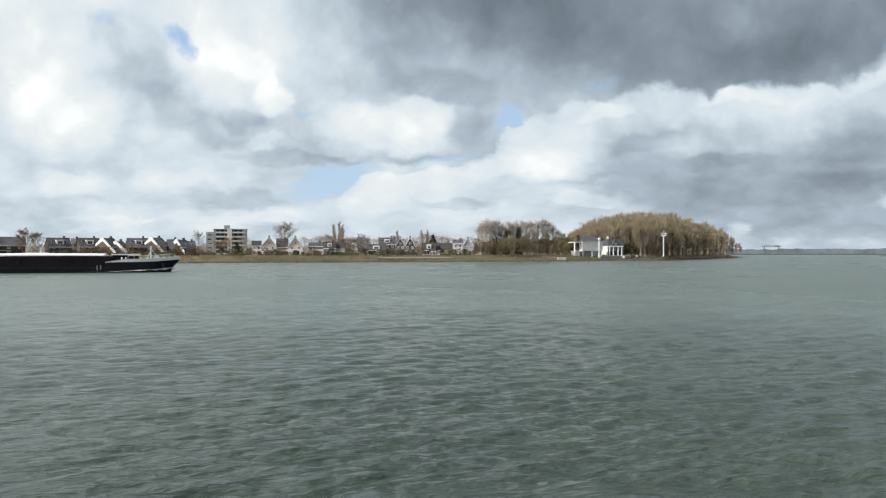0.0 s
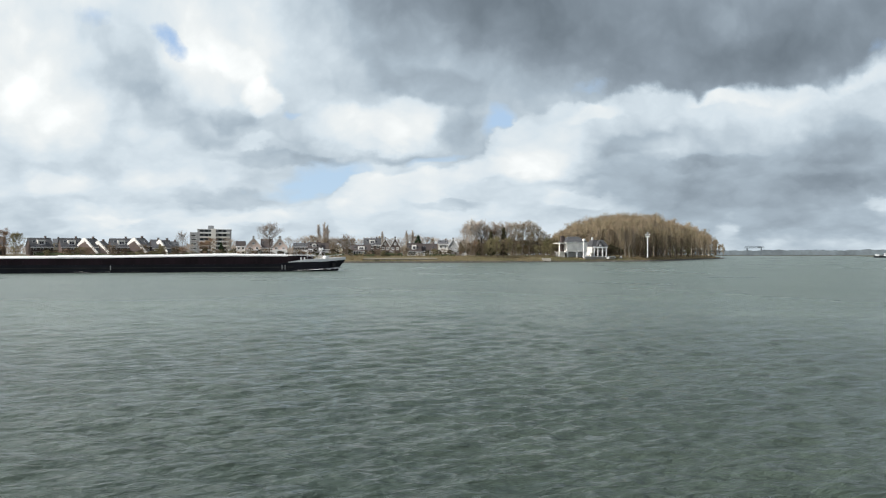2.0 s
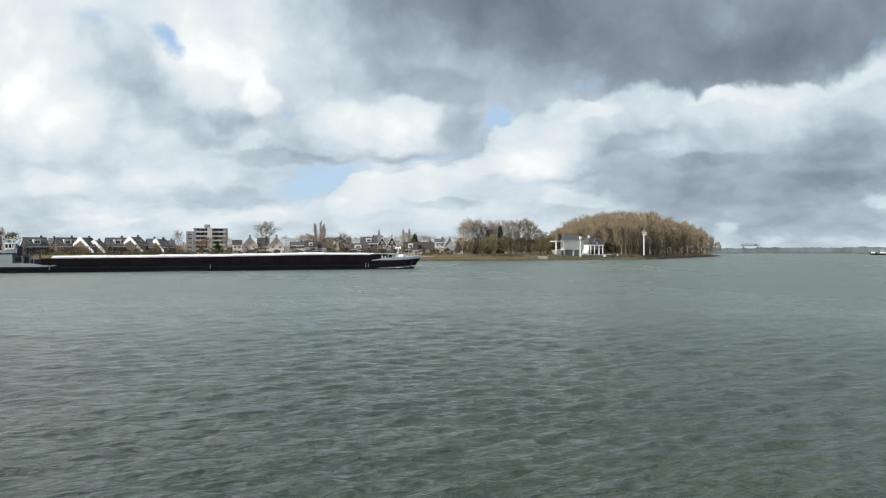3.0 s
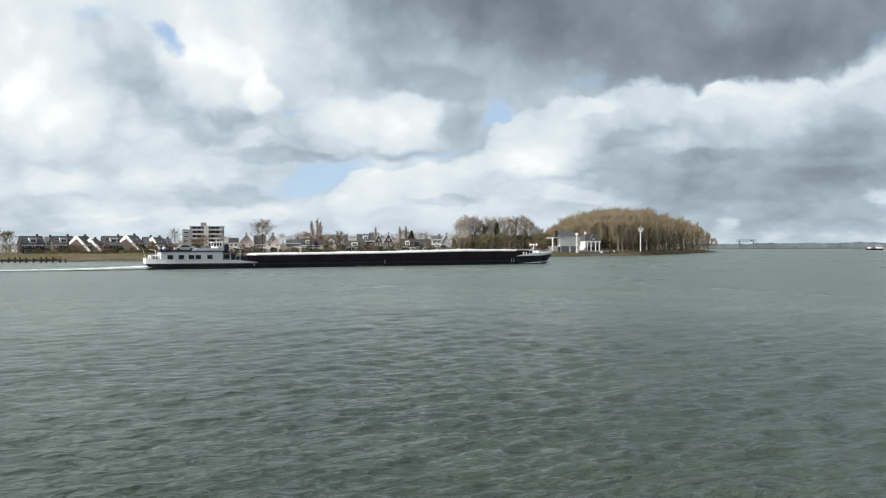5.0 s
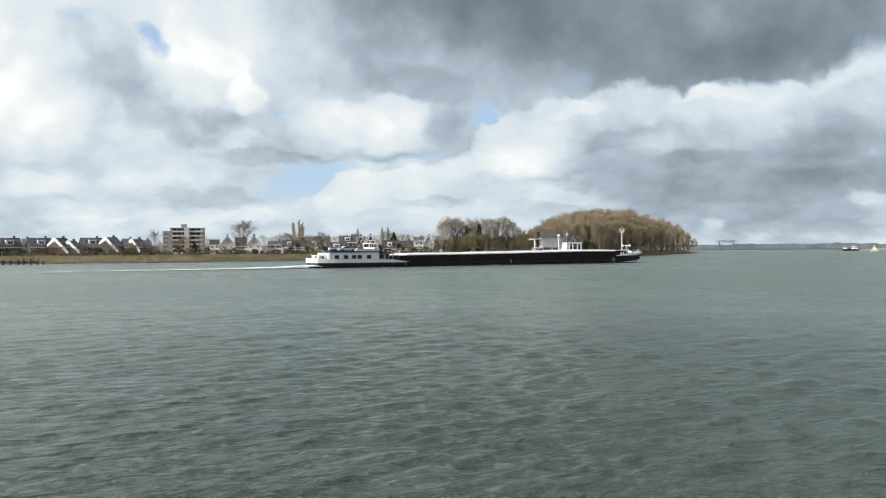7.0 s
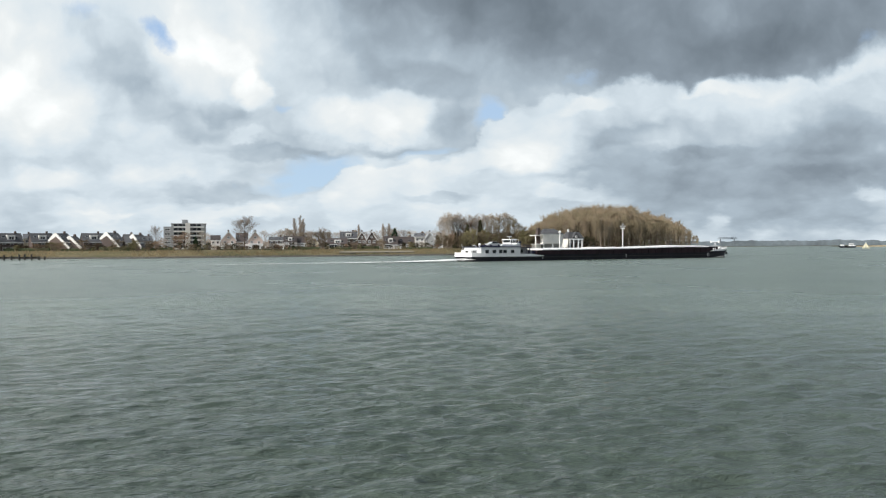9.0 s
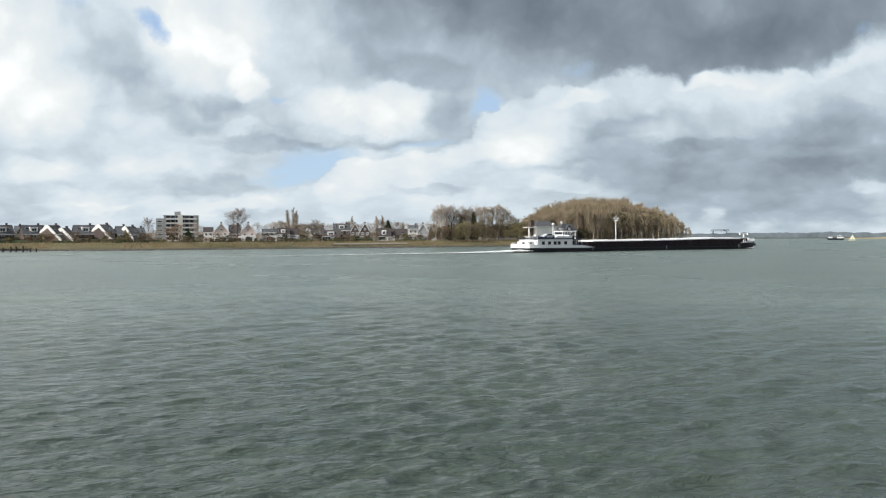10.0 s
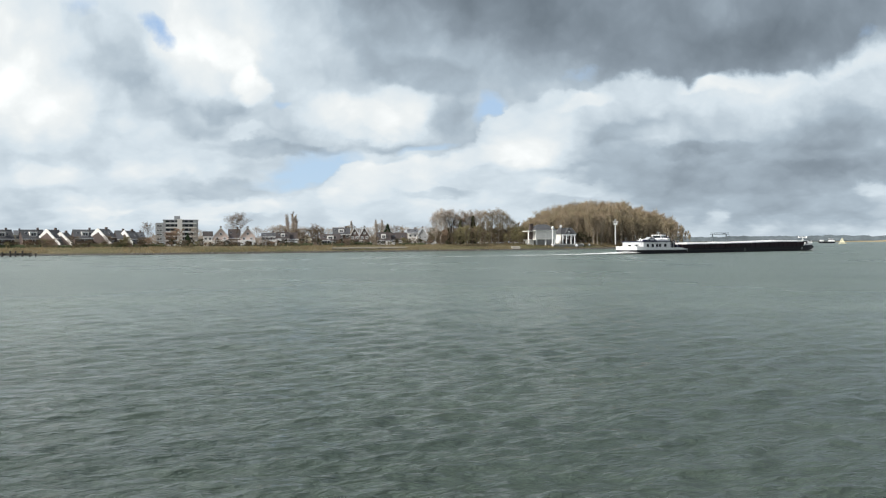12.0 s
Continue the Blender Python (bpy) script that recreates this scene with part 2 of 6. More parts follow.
def sky_material():
    """Broken clouds seen through the air: a white and grey cloud field with blue gaps.
    Places are across and up, in hundredths of the distance."""
    mat = bpy.data.materials.new("cloudy_sky")
    n = Nodes(mat)
    co = n.put("TexCoord").outputs["Object"]
    s = n.put("SeparateXYZ")
    n.link(co, s.inputs[0])
    u = n.math("MULTIPLY", n.math("DIVIDE", s.outputs[0], s.outputs[1]), 100.0)
    v = n.math("MULTIPLY", n.math("DIVIDE", s.outputs[2], s.outputs[1]), 100.0)

    def pair(a, b, c=0.0):
        k = n.put("CombineXYZ")
        for i, w in enumerate((a, b, c)):
            if isinstance(w, (int, float)):
                k.inputs[i].default_value = w
            else:
                n.link(w, k.inputs[i])
        return k.outputs[0]

    flat = pair(u, v)
    # clouds flatten towards the horizon: stretch the noise there
    lift = n.math("ADD", n.math("MAXIMUM", v, 0.0), 9.0)
    q = pair(n.math("MULTIPLY", u, 0.26), n.math("MULTIPLY", n.math("LOGARITHM", lift, 2.718), 9.0), 0.7)
    wob = n.put("VectorMath", operation="SUBTRACT")
    n.link(n.noise(q, 0.6, 6, 0.53, "Color"), wob.inputs[0])
    wob.inputs[1].default_value = (0.5, 0.5, 0.5)
    wsc = n.put("VectorMath", operation="MULTIPLY")
    n.link(wob.outputs[0], wsc.inputs[0])
    wsc.inputs[1].default_value = (7.0, 5.5, 0)
    wad = n.put("VectorMath", operation="ADD")
    n.link(flat, wad.inputs[0])
    n.link(wsc.outputs[0], wad.inputs[1])
    warped = wad.outputs[0]

    def blob(x, y, rx, ry, amount, edge=1.0, turn=0.0):
        """One soft patch; edge 1: soft all through, small: a crisp outline."""
        m = n.put("Mapping", vector_type="TEXTURE")
        m.inputs["Location"].default_value = (x, y, 0)
        m.inputs["Rotation"].default_value = (0, 0, radians(turn))
        m.inputs["Scale"].default_value = (rx, ry, 1)
        n.link(warped, m.inputs["Vector"])
        d = n.put("VectorMath", operation="LENGTH")
        n.link(m.outputs[0], d.inputs[0])
        r = n.put("MapRange", interpolation_type="SMOOTHSTEP")
        n.link(d.outputs["Value"], r.inputs["Value"])
        r.inputs["From Min"].default_value = 1.0
        r.inputs["From Max"].default_value = 1.0 - edge
        r.inputs["To Min"].default_value = 0.0
        r.inputs["To Max"].default_value = amount
        return r.outputs["Result"]

    def total(items):
        acc = items[0]
        for it in items[1:]:
            acc = n.math("ADD", acc, it)
        return acc

    open_light = total([
        blob(32.0, 57.0, 64.5, 44.0, -0.43, 0.3, -3),
        blob(-2.5, 36.5, 27.9, 19.1, -0.16, 0.6, -18),
        blob(43.0, 29.2, 24.2, 8.1, -0.1, 0.9, 0),
        blob(37.1, 24.0, 30.8, 5.1, -0.1, 0.8, 3),
        blob(-11.3, 16.6, 11.7, 4.8, 0.18, 0.75, 0),
        blob(-14.2, 12.5, 13.9, 1.2, -0.12, 0.95, 0),
        blob(-1.0, 6.5, 19.1, 2.9, 0.1, 0.8, 0),
        blob(-55.3, 48.2, 30.8, 26.4, 0.5, 0.95, 0),
        # unseen dark patch high on the right, added to dim the water's reflections
        blob(90.0, 112.0, 82.0, 68.0, -0.35, 0.8, 0),
        blob(-57.5, 21.8, 13.9, 12.5, 0.28, 0.9, 0),
        blob(-43.5, 18.2, 30.8, 19.1, 0.1, 0.9, 0),
        blob(-31.1, 27.7, 11.7, 11.0, 0.24, 0.7, -35),
        blob(-26.5, 20.3, 2.8, 2.8, 0.20, 0.5, 0),
        blob(-29.5, 24.5, 5.0, 3.2, 0.10, 0.5, -40),
        blob(-44.3, 24.0, 8.1, 4.4, -0.10, 0.7, -25),
        blob(-41.0, 20.5, 6.5, 2.4, -0.10, 0.6, -20),
        blob(-49.0, 29.0, 6.0, 2.6, -0.10, 0.7, -15),
        blob(-31.0, 18.0, 5.2, 2.2, -0.12, 0.5, -15),
        blob(-14.5, 15.9, 7.4, 4.0, 0.07, 0.25, 0),
        blob(-8.2, 17.2, 5.8, 3.4, 0.07, 0.25, 0),
        blob(-8.0, 12.9, 8.0, 1.3, -0.13, 0.9, 2),
        blob(-4.0, 21.6, 9.0, 3.2, -0.16, 0.5, -12),
        blob(-1.0, 17.0, 4.2, 3.4, -0.14, 0.6, 0),
        blob(-25.0, 12.7, 11.5, 1.4, -0.14, 0.6, -2),
        blob(-27.5, 14.6, 4.0, 0.9, 0.12, 0.6, 0),
        blob(-28.0, 4.6, 9.0, 1.4, 0.12, 0.6, 0),
        blob(-45.0, 4.4, 5.0, 1.1, 0.10, 0.6, 0),
        blob(-32.6, 16.3, 12.5, 3.3, -0.14, 0.7, -10),
        blob(-21.6, 14.1, 9.5, 1.9, -0.12, 0.8, 0),
        blob(-49.4, 11.2, 17.6, 1.6, -0.08, 0.9, 0),
        blob(-34.0, 7.6, 12.1, 1.7, -0.12, 0.6, -6),
        blob(-47.2, 7.6, 11.7, 1.2, -0.05, 0.9, 0),
        blob(-43.5, 4.6, 24.2, 2.9, 0.12, 0.9, 0),
        blob(-54.5, 9.0, 8.8, 2.2, 0.1, 0.9, 0),
    ])

    # the heaped bank of cloud, crisp against the dark sheet behind it
    def heaped(items):
        acc = items[0]
        for it in items[1:]:
            acc = n.math("MAXIMUM", acc, it)
        return acc

    bank = heaped([
        blob(11.4, 12.2, 8.6, 7.6, 1, 0.1, 0),
        blob(15.5, 13.6, 6.4, 6.2, 1, 0.1, 0),
        blob(24.6, 9.8, 13.6, 12.2, 1, 0.1, 0),
        blob(38.6, 9.8, 17.2, 12.4, 1, 0.1, 0),
        blob(56.9, 7.2, 16.5, 20.2, 1, 0.13, 0),
        blob(2.0, 8.0, 9.2, 5.0, 1, 0.12, 12),
        blob(-5.0, 6.6, 8.2, 4.6, 1, 0.15, 0),
        blob(-12.3, 6.1, 6.2, 4.6, 1, 0.15, 0),
        blob(33.4, 1.3, 51.3, 8.1, 1, 0.3, 0),
    ])
    inner_light = total([
        blob(9.2, 13.8, 9.5, 5.9, 0.20, 0.7, 0),
        blob(-7.6, 9.0, 12.5, 3.3, 0.15, 0.6, 8),
        blob(33.4, 19.3, 30.8, 3.7, 0.07, 0.9, 4),
        blob(37.1, 8.7, 33.7, 11.0, -0.36, 0.9, 0),
        blob(56.2, 14.5, 17.6, 9.5, -0.27, 0.9, 0),
        blob(9.6, 12.2, 4.4, 3.4, 0.06, 0.5, 0),
        blob(2.5, 11.0, 5.0, 1.7, 0.12, 0.5, 10),
        blob(17.0, 18.2, 6.0, 1.3, 0.14, 0.6, 8),
        blob(34.0, 20.0, 8.0, 1.2, 0.14, 0.6, 0),
        blob(49.5, 22.6, 9.0, 1.6, 0.12, 0.6, 12),
        blob(14.5, 7.1, 6.5, 1.4, 0.16, 0.5, 0),
        blob(13.0, 9.2, 7.5, 1.0, -0.13, 0.9, 3),
        blob(22.0, 14.6, 8.0, 2.0, -0.10, 0.6, 10),
        blob(31.0, 12.2, 9.0, 1.2, -0.10, 0.6, 6),
        blob(-3.0, 6.4, 6.0, 0.9, -0.12, 0.6, 0),
        blob(34.0, 3.2, 2.6, 1.8, 0.22, 0.8, 0),
        blob(53.2, 6.8, 4.4, 1.3, 0.2, 0.8, 0),
        blob(44.4, 10.9, 8.8, 1.6, 0.1, 0.9, 0),
        blob(26.1, 14.1, 8.8, 1.6, 0.1, 0.9, 0),
        blob(44.4, 2.8, 24.2, 3.3, -0.1, 0.9, 0),
    ])
    light = n.math("ADD", n.math("MULTIPLY", open_light, n.math("SUBTRACT", 1.0, bank)), n.math("MULTIPLY", n.math("ADD", inner_light, 0.06), bank))
    curl = n.put("VectorMath", operation="MULTIPLY_ADD")
    n.link(wob.outputs[0], curl.inputs[0])
    curl.inputs[1].default_value = (1.3, 1.3, 0)
    n.link(q, curl.inputs[2])
    heap = n.put("TexVoronoi", feature="SMOOTH_F1")
    heap.inputs["Scale"].default_value = 0.42
    heap.inputs["Detail"].default_value = 4.0
    heap.inputs["Roughness"].default_value = 0.5
    heap.inputs["Smoothness"].default_value = 0.6
    n.link(curl.outputs[0], heap.inputs["Vector"])
    puffs = n.math("ADD", n.math("MULTIPLY", n.math("SUBTRACT", 0.45, heap.outputs["Distance"]), 0.30), n.math("MULTIPLY", n.math("SUBTRACT", n.noise(q, 0.9, 5, 0.45), 0.5), 0.12))
    sheet = n.math("MULTIPLY", n.math("SUBTRACT", n.noise(q, 0.25, 4, 0.5), 0.5), 0.2)
    tone = n.math("ADD", n.math("ADD", light, 0.86), n.math("ADD", puffs, sheet))
    cloud = n.ramp(n.math("MULTIPLY", tone, 0.7), ((0.0, (0.14, 0.175, 0.21)), (0.21, (0.255, 0.31, 0.365)), (0.385, (0.42, 0.505, 0.58)), (0.56, (0.675, 0.765, 0.83)), (0.70, (0.85, 0.89, 0.90)), (1.0, (1.35, 1.35, 1.32))))
    gaps = total([
        blob(-18.6, 10.1, 9.2, 3.5, 1.1, 0.95, 8),
        blob(-4.0, 12.6, 6.6, 1.2, 0.7, 0.8, 8),
        blob(4.3, 17.6, 2.9, 4.6, 1.15, 0.95, -20),
        blob(-38.8, 28.3, 1.9, 5.4, 1.0, 0.9, 46),
        blob(-22.8, 18.2, 3.2, 1.2, 0.7, 0.9, 10),
        blob(16.0, 21.2, 7.0, 1.4, 0.42, 0.95, 6),
        blob(52.5, 26.2, 4.4, 1.9, 0.4, 0.9, 0),
        blob(-22.3, 8.3, 10.3, 1.9, 0.5, 0.9, 10),
        blob(-49.4, 30.6, 6.6, 2.9, 0.4, 0.9, 0),
    ])
    gap = n.ramp(n.math("ADD", n.math("MULTIPLY", gaps, n.math("SUBTRACT", 1.0, n.math("MULTIPLY", bank, 0.85))), n.math("MULTIPLY", n.math("SUBTRACT", n.noise(q, 1.3, 6, 0.6), 0.5), 0.9)), ((0.22, (0, 0, 0)), (1.0, (1, 1, 1))))
    blue = n.ramp(n.math("MULTIPLY", v, 0.03), ((0.2, (0.51, 0.68, 0.85)), (0.9, (0.36, 0.53, 0.80))))
    col = n.mix(gap, cloud, blue)
    e = n.put("Emission")
    n.link(col, e.inputs["Color"])
    # unseen bright patch high on the left, added to brighten the water there
    n.link(n.math("ADD", blob(-88.0, 98.0, 78.0, 60.0, 2.5, 0.9), 1.0), e.inputs["Strength"])
    n.link(e.outputs[0], n.put("OutputMaterial").inputs["Surface"])
    return mat


M = {
    "hull": surface("hull_black_paint", (0.009, 0.010, 0.015), 0.6, spec=0.2, vary=0.5, scale=0.25, fine=2.0, streak=True),
    "maroon": surface("hull_dark_maroon_paint", (0.022, 0.012, 0.016), 0.65, spec=0.2, vary=0.5, scale=0.2, fine=1.6, streak=True),
    "navy": surface("navy_paint", (0.018, 0.02, 0.055), 0.5, vary=0.35),
    "white": surface("white_paint", (0.80, 0.81, 0.82), 0.45, vary=0.07, scale=0.5),
    "hatch": surface("hatch_aluminium", (0.80, 0.80, 0.80), 0.42, metal=0.0, vary=0.08, scale=0.4),
    "steel": surface("grey_steel", (0.33, 0.34, 0.35), 0.5, metal=0.3),
    "rubber": surface("black_rubber", (0.02, 0.02, 0.02), 0.7),
    "glass": surface("dark_window_glass", (0.02, 0.025, 0.03), 0.12, vary=0.2, bump=0),
    "car": surface("silver_car_paint", (0.62, 0.64, 0.66), 0.3, metal=0.3, vary=0.05),
    "brick": surface("brown_brick", (0.122, 0.092, 0.08), 0.9, vary=0.3, scale=0.8, fine=9, random_vary=0.3),
    "pink_brick": surface("pale_pink_brick", (0.66, 0.55, 0.50), 0.9, vary=0.2, scale=0.8, fine=9),
    "dark_brick": surface("dark_brick", (0.085, 0.065, 0.06), 0.9, vary=0.3, scale=0.8, fine=9),
    "render": surface("white_render", (0.78, 0.77, 0.74), 0.9, vary=0.08, scale=0.4, streak=True),
    "cream": surface("cream_render", (0.60, 0.55, 0.42), 0.9, vary=0.1, streak=True),
    "concrete": surface("grey_concrete", (0.37, 0.385, 0.40), 0.9, vary=0.15, streak=True),
    "tile": surface("dark_grey_roof_tiles", (0.085, 0.088, 0.095), 0.85, spec=0.25, vary=0.3, scale=0.7, fine=5, random_vary=0.4),
    "red_tile": surface("red_brown_roof_tiles", (0.052, 0.042, 0.040), 0.8, vary=0.3, scale=0.7, fine=5, random_vary=0.3),
    "wood": surface("weathered_timber", (0.10, 0.085, 0.07), 0.85, vary=0.3, scale=1.5, streak=True),
    "dark_wood": surface("tarred_timber", (0.03, 0.028, 0.026), 0.8, vary=0.3),
    "hedge": surface("clipped_hedge", (0.045, 0.06, 0.025), 0.95, vary=0.4, scale=1.5, fine=8, bump=0.1),
    "stone": surface("rip_rap_stone", (0.11, 0.105, 0.10), 0.9, vary=0.4, scale=0.8, fine=4, bump=0.05),
    "paving": surface("pale_slipway_concrete", (0.36, 0.34, 0.30), 0.9, vary=0.2, scale=0.5),
    "sand": surface("pale_sand", (0.19, 0.17, 0.13), 0.95, vary=0.3, scale=0.4, fine=3),
    "reed": surface("dry_reed", (0.36, 0.285, 0.165), 0.95, vary=0.35, scale=0.3, random_vary=0.2),
    "sail": surface("cream_sailcloth", (0.75, 0.71, 0.52), 0.8, vary=0.05),
    # the blue-grey of distant haze is put into these trees' colour
    "hazed_wood": surface("far_woodland_in_haze", (0.135, 0.165, 0.185), 1.0, vary=0.55, scale=0.012, fine=0.08),
    "crane": surface("crane_blue_grey_paint", (0.13, 0.155, 0.18), 0.6, vary=0.1),
    "feather_white": surface("white_feathers", (0.7, 0.7, 0.7), 0.8, vary=0.1),
    "feather_grey": surface("grey_feathers", (0.2, 0.21, 0.22), 0.8, vary=0.1),
    "bark": twig_material("brown_bark", (0.10, 0.075, 0.055), (0.17, 0.13, 0.10)),
    "pale_bark": twig_material("pale_grey_bark", (0.27, 0.235, 0.20), (0.40, 0.355, 0.30)),
    "twig_pale": twig_material("pale_grey_twigs", (0.36, 0.31, 0.265), (0.50, 0.44, 0.38)),
    "twig": twig_material("bare_twigs", (0.25, 0.195, 0.13), (0.38, 0.31, 0.22)),
    "twig_gold": twig_material("budding_twigs", (0.245, 0.205, 0.135), (0.37, 0.31, 0.21)),
    "twig_grey": twig_material("grey_brown_twigs", (0.26, 0.22, 0.19), (0.38, 0.33, 0.28)),
    "twig_red": twig_material("red_brown_twigs", (0.23, 0.155, 0.11), (0.36, 0.26, 0.18)),
    "twig_dark": twig_material("dark_brown_twigs", (0.12, 0.092, 0.062), (0.24, 0.19, 0.13)),
    "needle": twig_material("dark_needles", (0.012, 0.024, 0.012), (0.03, 0.05, 0.022)),
    "olive": twig_material("olive_leaves", (0.17, 0.155, 0.08), (0.31, 0.275, 0.16)),
    "ivy": twig_material("dark_ivy", (0.030, 0.032, 0.018), (0.075, 0.07, 0.04)),
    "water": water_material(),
    "foam": foam_material(),
    "grass": grass_material(),
    "sky": sky_material(),
}


# ---- building helpers ----
def part(name, bm, material, parent, label=""):
    me = bpy.data.meshes.new(name)
    bm.normal_update()
    bm.to_mesh(me)
    bm.free()
    me.materials.append(M[material])
    ob = new(name, me)
    if parent is not None:
        ob.parent = parent
    if label:
        ob["label"] = label
    return ob


def shared(name, me, parent, m):
    """One more object on a mesh that others use too."""
    ob = new(name, me)
    ob.parent = parent
    ob.matrix_basis = m
    return ob


def mesh_of(name, bm, material):
    me = bpy.data.meshes.new(name)
    bm.normal_update()
    bm.to_mesh(me)
    bm.free()
    me.materials.append(M[material])
    return me


def thing(name, label, category, m=None, group="", kind=""):
    ob = tagged(new(name), label, category, group, kind)
    if m is not None:
        ob.matrix_world = m
    return ob


def box(x0, x1, y0, y1, z0, z1, bm=None, bevel=0.0):
    own = bmesh.new()
    vs = [own.verts.new((x, y, z)) for z in (z0, z1) for x, y in ((x0, y0), (x1, y0), (x1, y1), (x0, y1))]
    for f in ((3, 2, 1, 0), (4, 5, 6, 7), (0, 1, 5, 4), (1, 2, 6, 5), (2, 3, 7, 6), (3, 0, 4, 7)):
        own.faces.new([vs[i] for i in f])
    if bevel:
        bmesh.ops.bevel(own, geom=own.edges[:], offset=bevel, segments=1, affect="EDGES")
    return merge(bm, own)


def merge(bm, own):
    if bm is None:
        return own
    at = {}
    for v in own.verts:
        at[v] = bm.verts.new(v.co)
    for f in own.faces:
        bm.faces.new([at[v] for v in f.verts])
    own.free()
    return bm


def prism(outline, y0, y1, bm=None):
    """An outline in x and z, pushed from y0 to y1."""
    own = bmesh.new()
    a = [own.verts.new((x, y0, z)) for x, z in outline]
    b = [own.verts.new((x, y1, z)) for x, z in outline]
    k = len(outline)
    own.faces.new(a)
    own.faces.new(b[::-1])
    for i in range(k):
        own.faces.new((a[i], b[i], b[(i + 1) % k], a[(i + 1) % k]))
    bmesh.ops.recalc_face_normals(own, faces=own.faces[:])
    return merge(bm, own)


def rod(p, q, r0, r1, bm=None, sides=6):
    own = bmesh.new()
    p, q = Vector(p), Vector(q)
    w = (q - p).normalized()
    a = w.orthogonal().normalized()
    b = w.cross(a)
    lo, hi = [], []
    for i in range(sides):
        t = 2 * math.pi * i / sides
        d = a * math.cos(t) + b * math.sin(t)
        lo.append(own.verts.new(p + d * r0))
        hi.append(own.verts.new(q + d * r1))
    for i in range(sides):
        j = (i + 1) % sides
        own.faces.new((lo[i], lo[j], hi[j], hi[i]))
    own.faces.new(lo[::-1])
    own.faces.new(hi)
    return merge(bm, own)


def ball(x, y, z, r, bm=None, squash=1.0):
    own = bmesh.new()
    bmesh.ops.create_icosphere(own, subdivisions=2, radius=r, matrix=Matrix.Translation((x, y, z)) @ Matrix.Diagonal((1, 1, squash, 1)))
    return merge(bm, own)


def bearing(turn, far):
    """A place by its bearing from the quay (degrees, right of straight across) and its distance across the river."""
    return far * math.tan(radians(turn)), far


# ---- sky ----
def build_sky():
    bm = bmesh.new()
    rows = []
    for j in range(13):
        e = radians(-1.5 + 61.5 * j / 12)
        rows.append([bm.verts.new((4600 * math.sin(radians(a)) * math.cos(e), 4600 * math.cos(radians(a)) * math.cos(e), 4600 * math.sin(e))) for a in range(-56, 57, 4)])
    for a, b in zip(rows, rows[1:]):
        for i in range(len(a) - 1):
            bm.faces.new((a[i], b[i], b[i + 1], a[i + 1]))
    ob = part("backdrop", bm, "sky", None)
    return tagged(ob, "drifting white and grey clouds with pale blue gaps", "sky", kind="structure")


sky = build_sky()


# ---- river ----
def wave_height(x, y, step):
    """Wind chop: crossing trains of short waves, each left out where the sheet is too coarse for it."""
    z = np.zeros_like(x)
    rng = np.random.RandomState(4)
    for k in range(46):
        length = 0.22 * (11.0 ** (k / 45.0))
        turn = radians(rng.normal(104 if k % 3 else 126, 17))
        amp = 0.0120 * length * min(1.0, 0.55 / length) ** 0.7 * rng.uniform(0.5, 1.2)
        ph = rng.uniform(0, 6.28)
        arg = (x * math.cos(turn) + y * math.sin(turn)) * 2 * math.pi / length + ph
        arg = arg + 0.9 * np.sin((x * math.sin(turn) - y * math.cos(turn)) * 2 * math.pi / (length * rng.uniform(2.6, 5)) + ph * 3)
        keep = np.clip((length / step - 3.2) / 6.0, 0, 1)
        z += amp * keep * (np.sin(arg) + 0.25 * np.cos(2 * arg))
    return z


def build_water():
    rings = np.concatenate([np.linspace(0.4, 11.0, 40)[:-1], np.geomspace(11.0, 170.0, 740), np.geomspace(170.0, 4900.0, 170)[1:]])
    fine = np.radians(np.linspace(-42, 42, 420))
    rest = np.radians(np.linspace(42, 318, 40))[1:-1]
    ang = np.concatenate([fine, rest])
    r, a = np.meshgrid(rings, ang, indexing="ij")
    x, y = r * np.sin(a), r * np.cos(a)
    turn_step = np.where(np.arange(len(ang)) < len(fine), math.radians(0.2), math.radians(7.0))
    step = np.maximum(np.gradient(rings)[:, None], r * turn_step)
    z = wave_height(x, y, step)
    n = len(ang)
    co = np.stack([x, y, z], -1).reshape(-1, 3)
    i, j = np.meshgrid(np.arange(len(rings) - 1), np.arange(n), indexing="ij")
    k = (j + 1) % n
    faces = np.stack([i * n + j, i * n + k, (i + 1) * n + k, (i + 1) * n + j], -1).reshape(-1, 4)
    co = np.concatenate([co, [[0, 0, 0]]])
    hub = len(co) - 1
    lid = [(hub, q, int(q + 1) % n) for q in range(n)]
    me = bpy.data.meshes.new("water")
    me.from_pydata(co.tolist(), [], faces[:, ::-1].tolist() + lid)
    me.polygons.foreach_set("use_smooth", [True] * len(me.polygons))
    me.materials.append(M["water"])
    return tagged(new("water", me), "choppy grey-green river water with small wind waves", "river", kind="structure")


water = build_water()

# the far shore: points along the waterline, from upstream to the headland's tip
SHORE = ((-900, 250), (-420, 290), (-230, 305), (-159, 312), (-118, 314), (-88, 328), (-44, 356), (-4, 371), (38, 396), (62, 408), (88, 430), (112, 466), (158, 572), (215, 690), (262, 820))


def shore_point(s):
    """A place on the waterline, s from 0 to 1 along it, and the way inland."""
    seg = [math.dist(a, b) for a, b in zip(SHORE, SHORE[1:])]
    want, i = s * sum(seg), 0
    while i < len(seg) - 1 and want > seg[i]:
        want -= seg[i]
        i += 1
    a, b = Vector(SHORE[i]), Vector(SHORE[i + 1])
    d = (b - a).normalized()
    return a + d * want, Vector((-d.y, d.x))


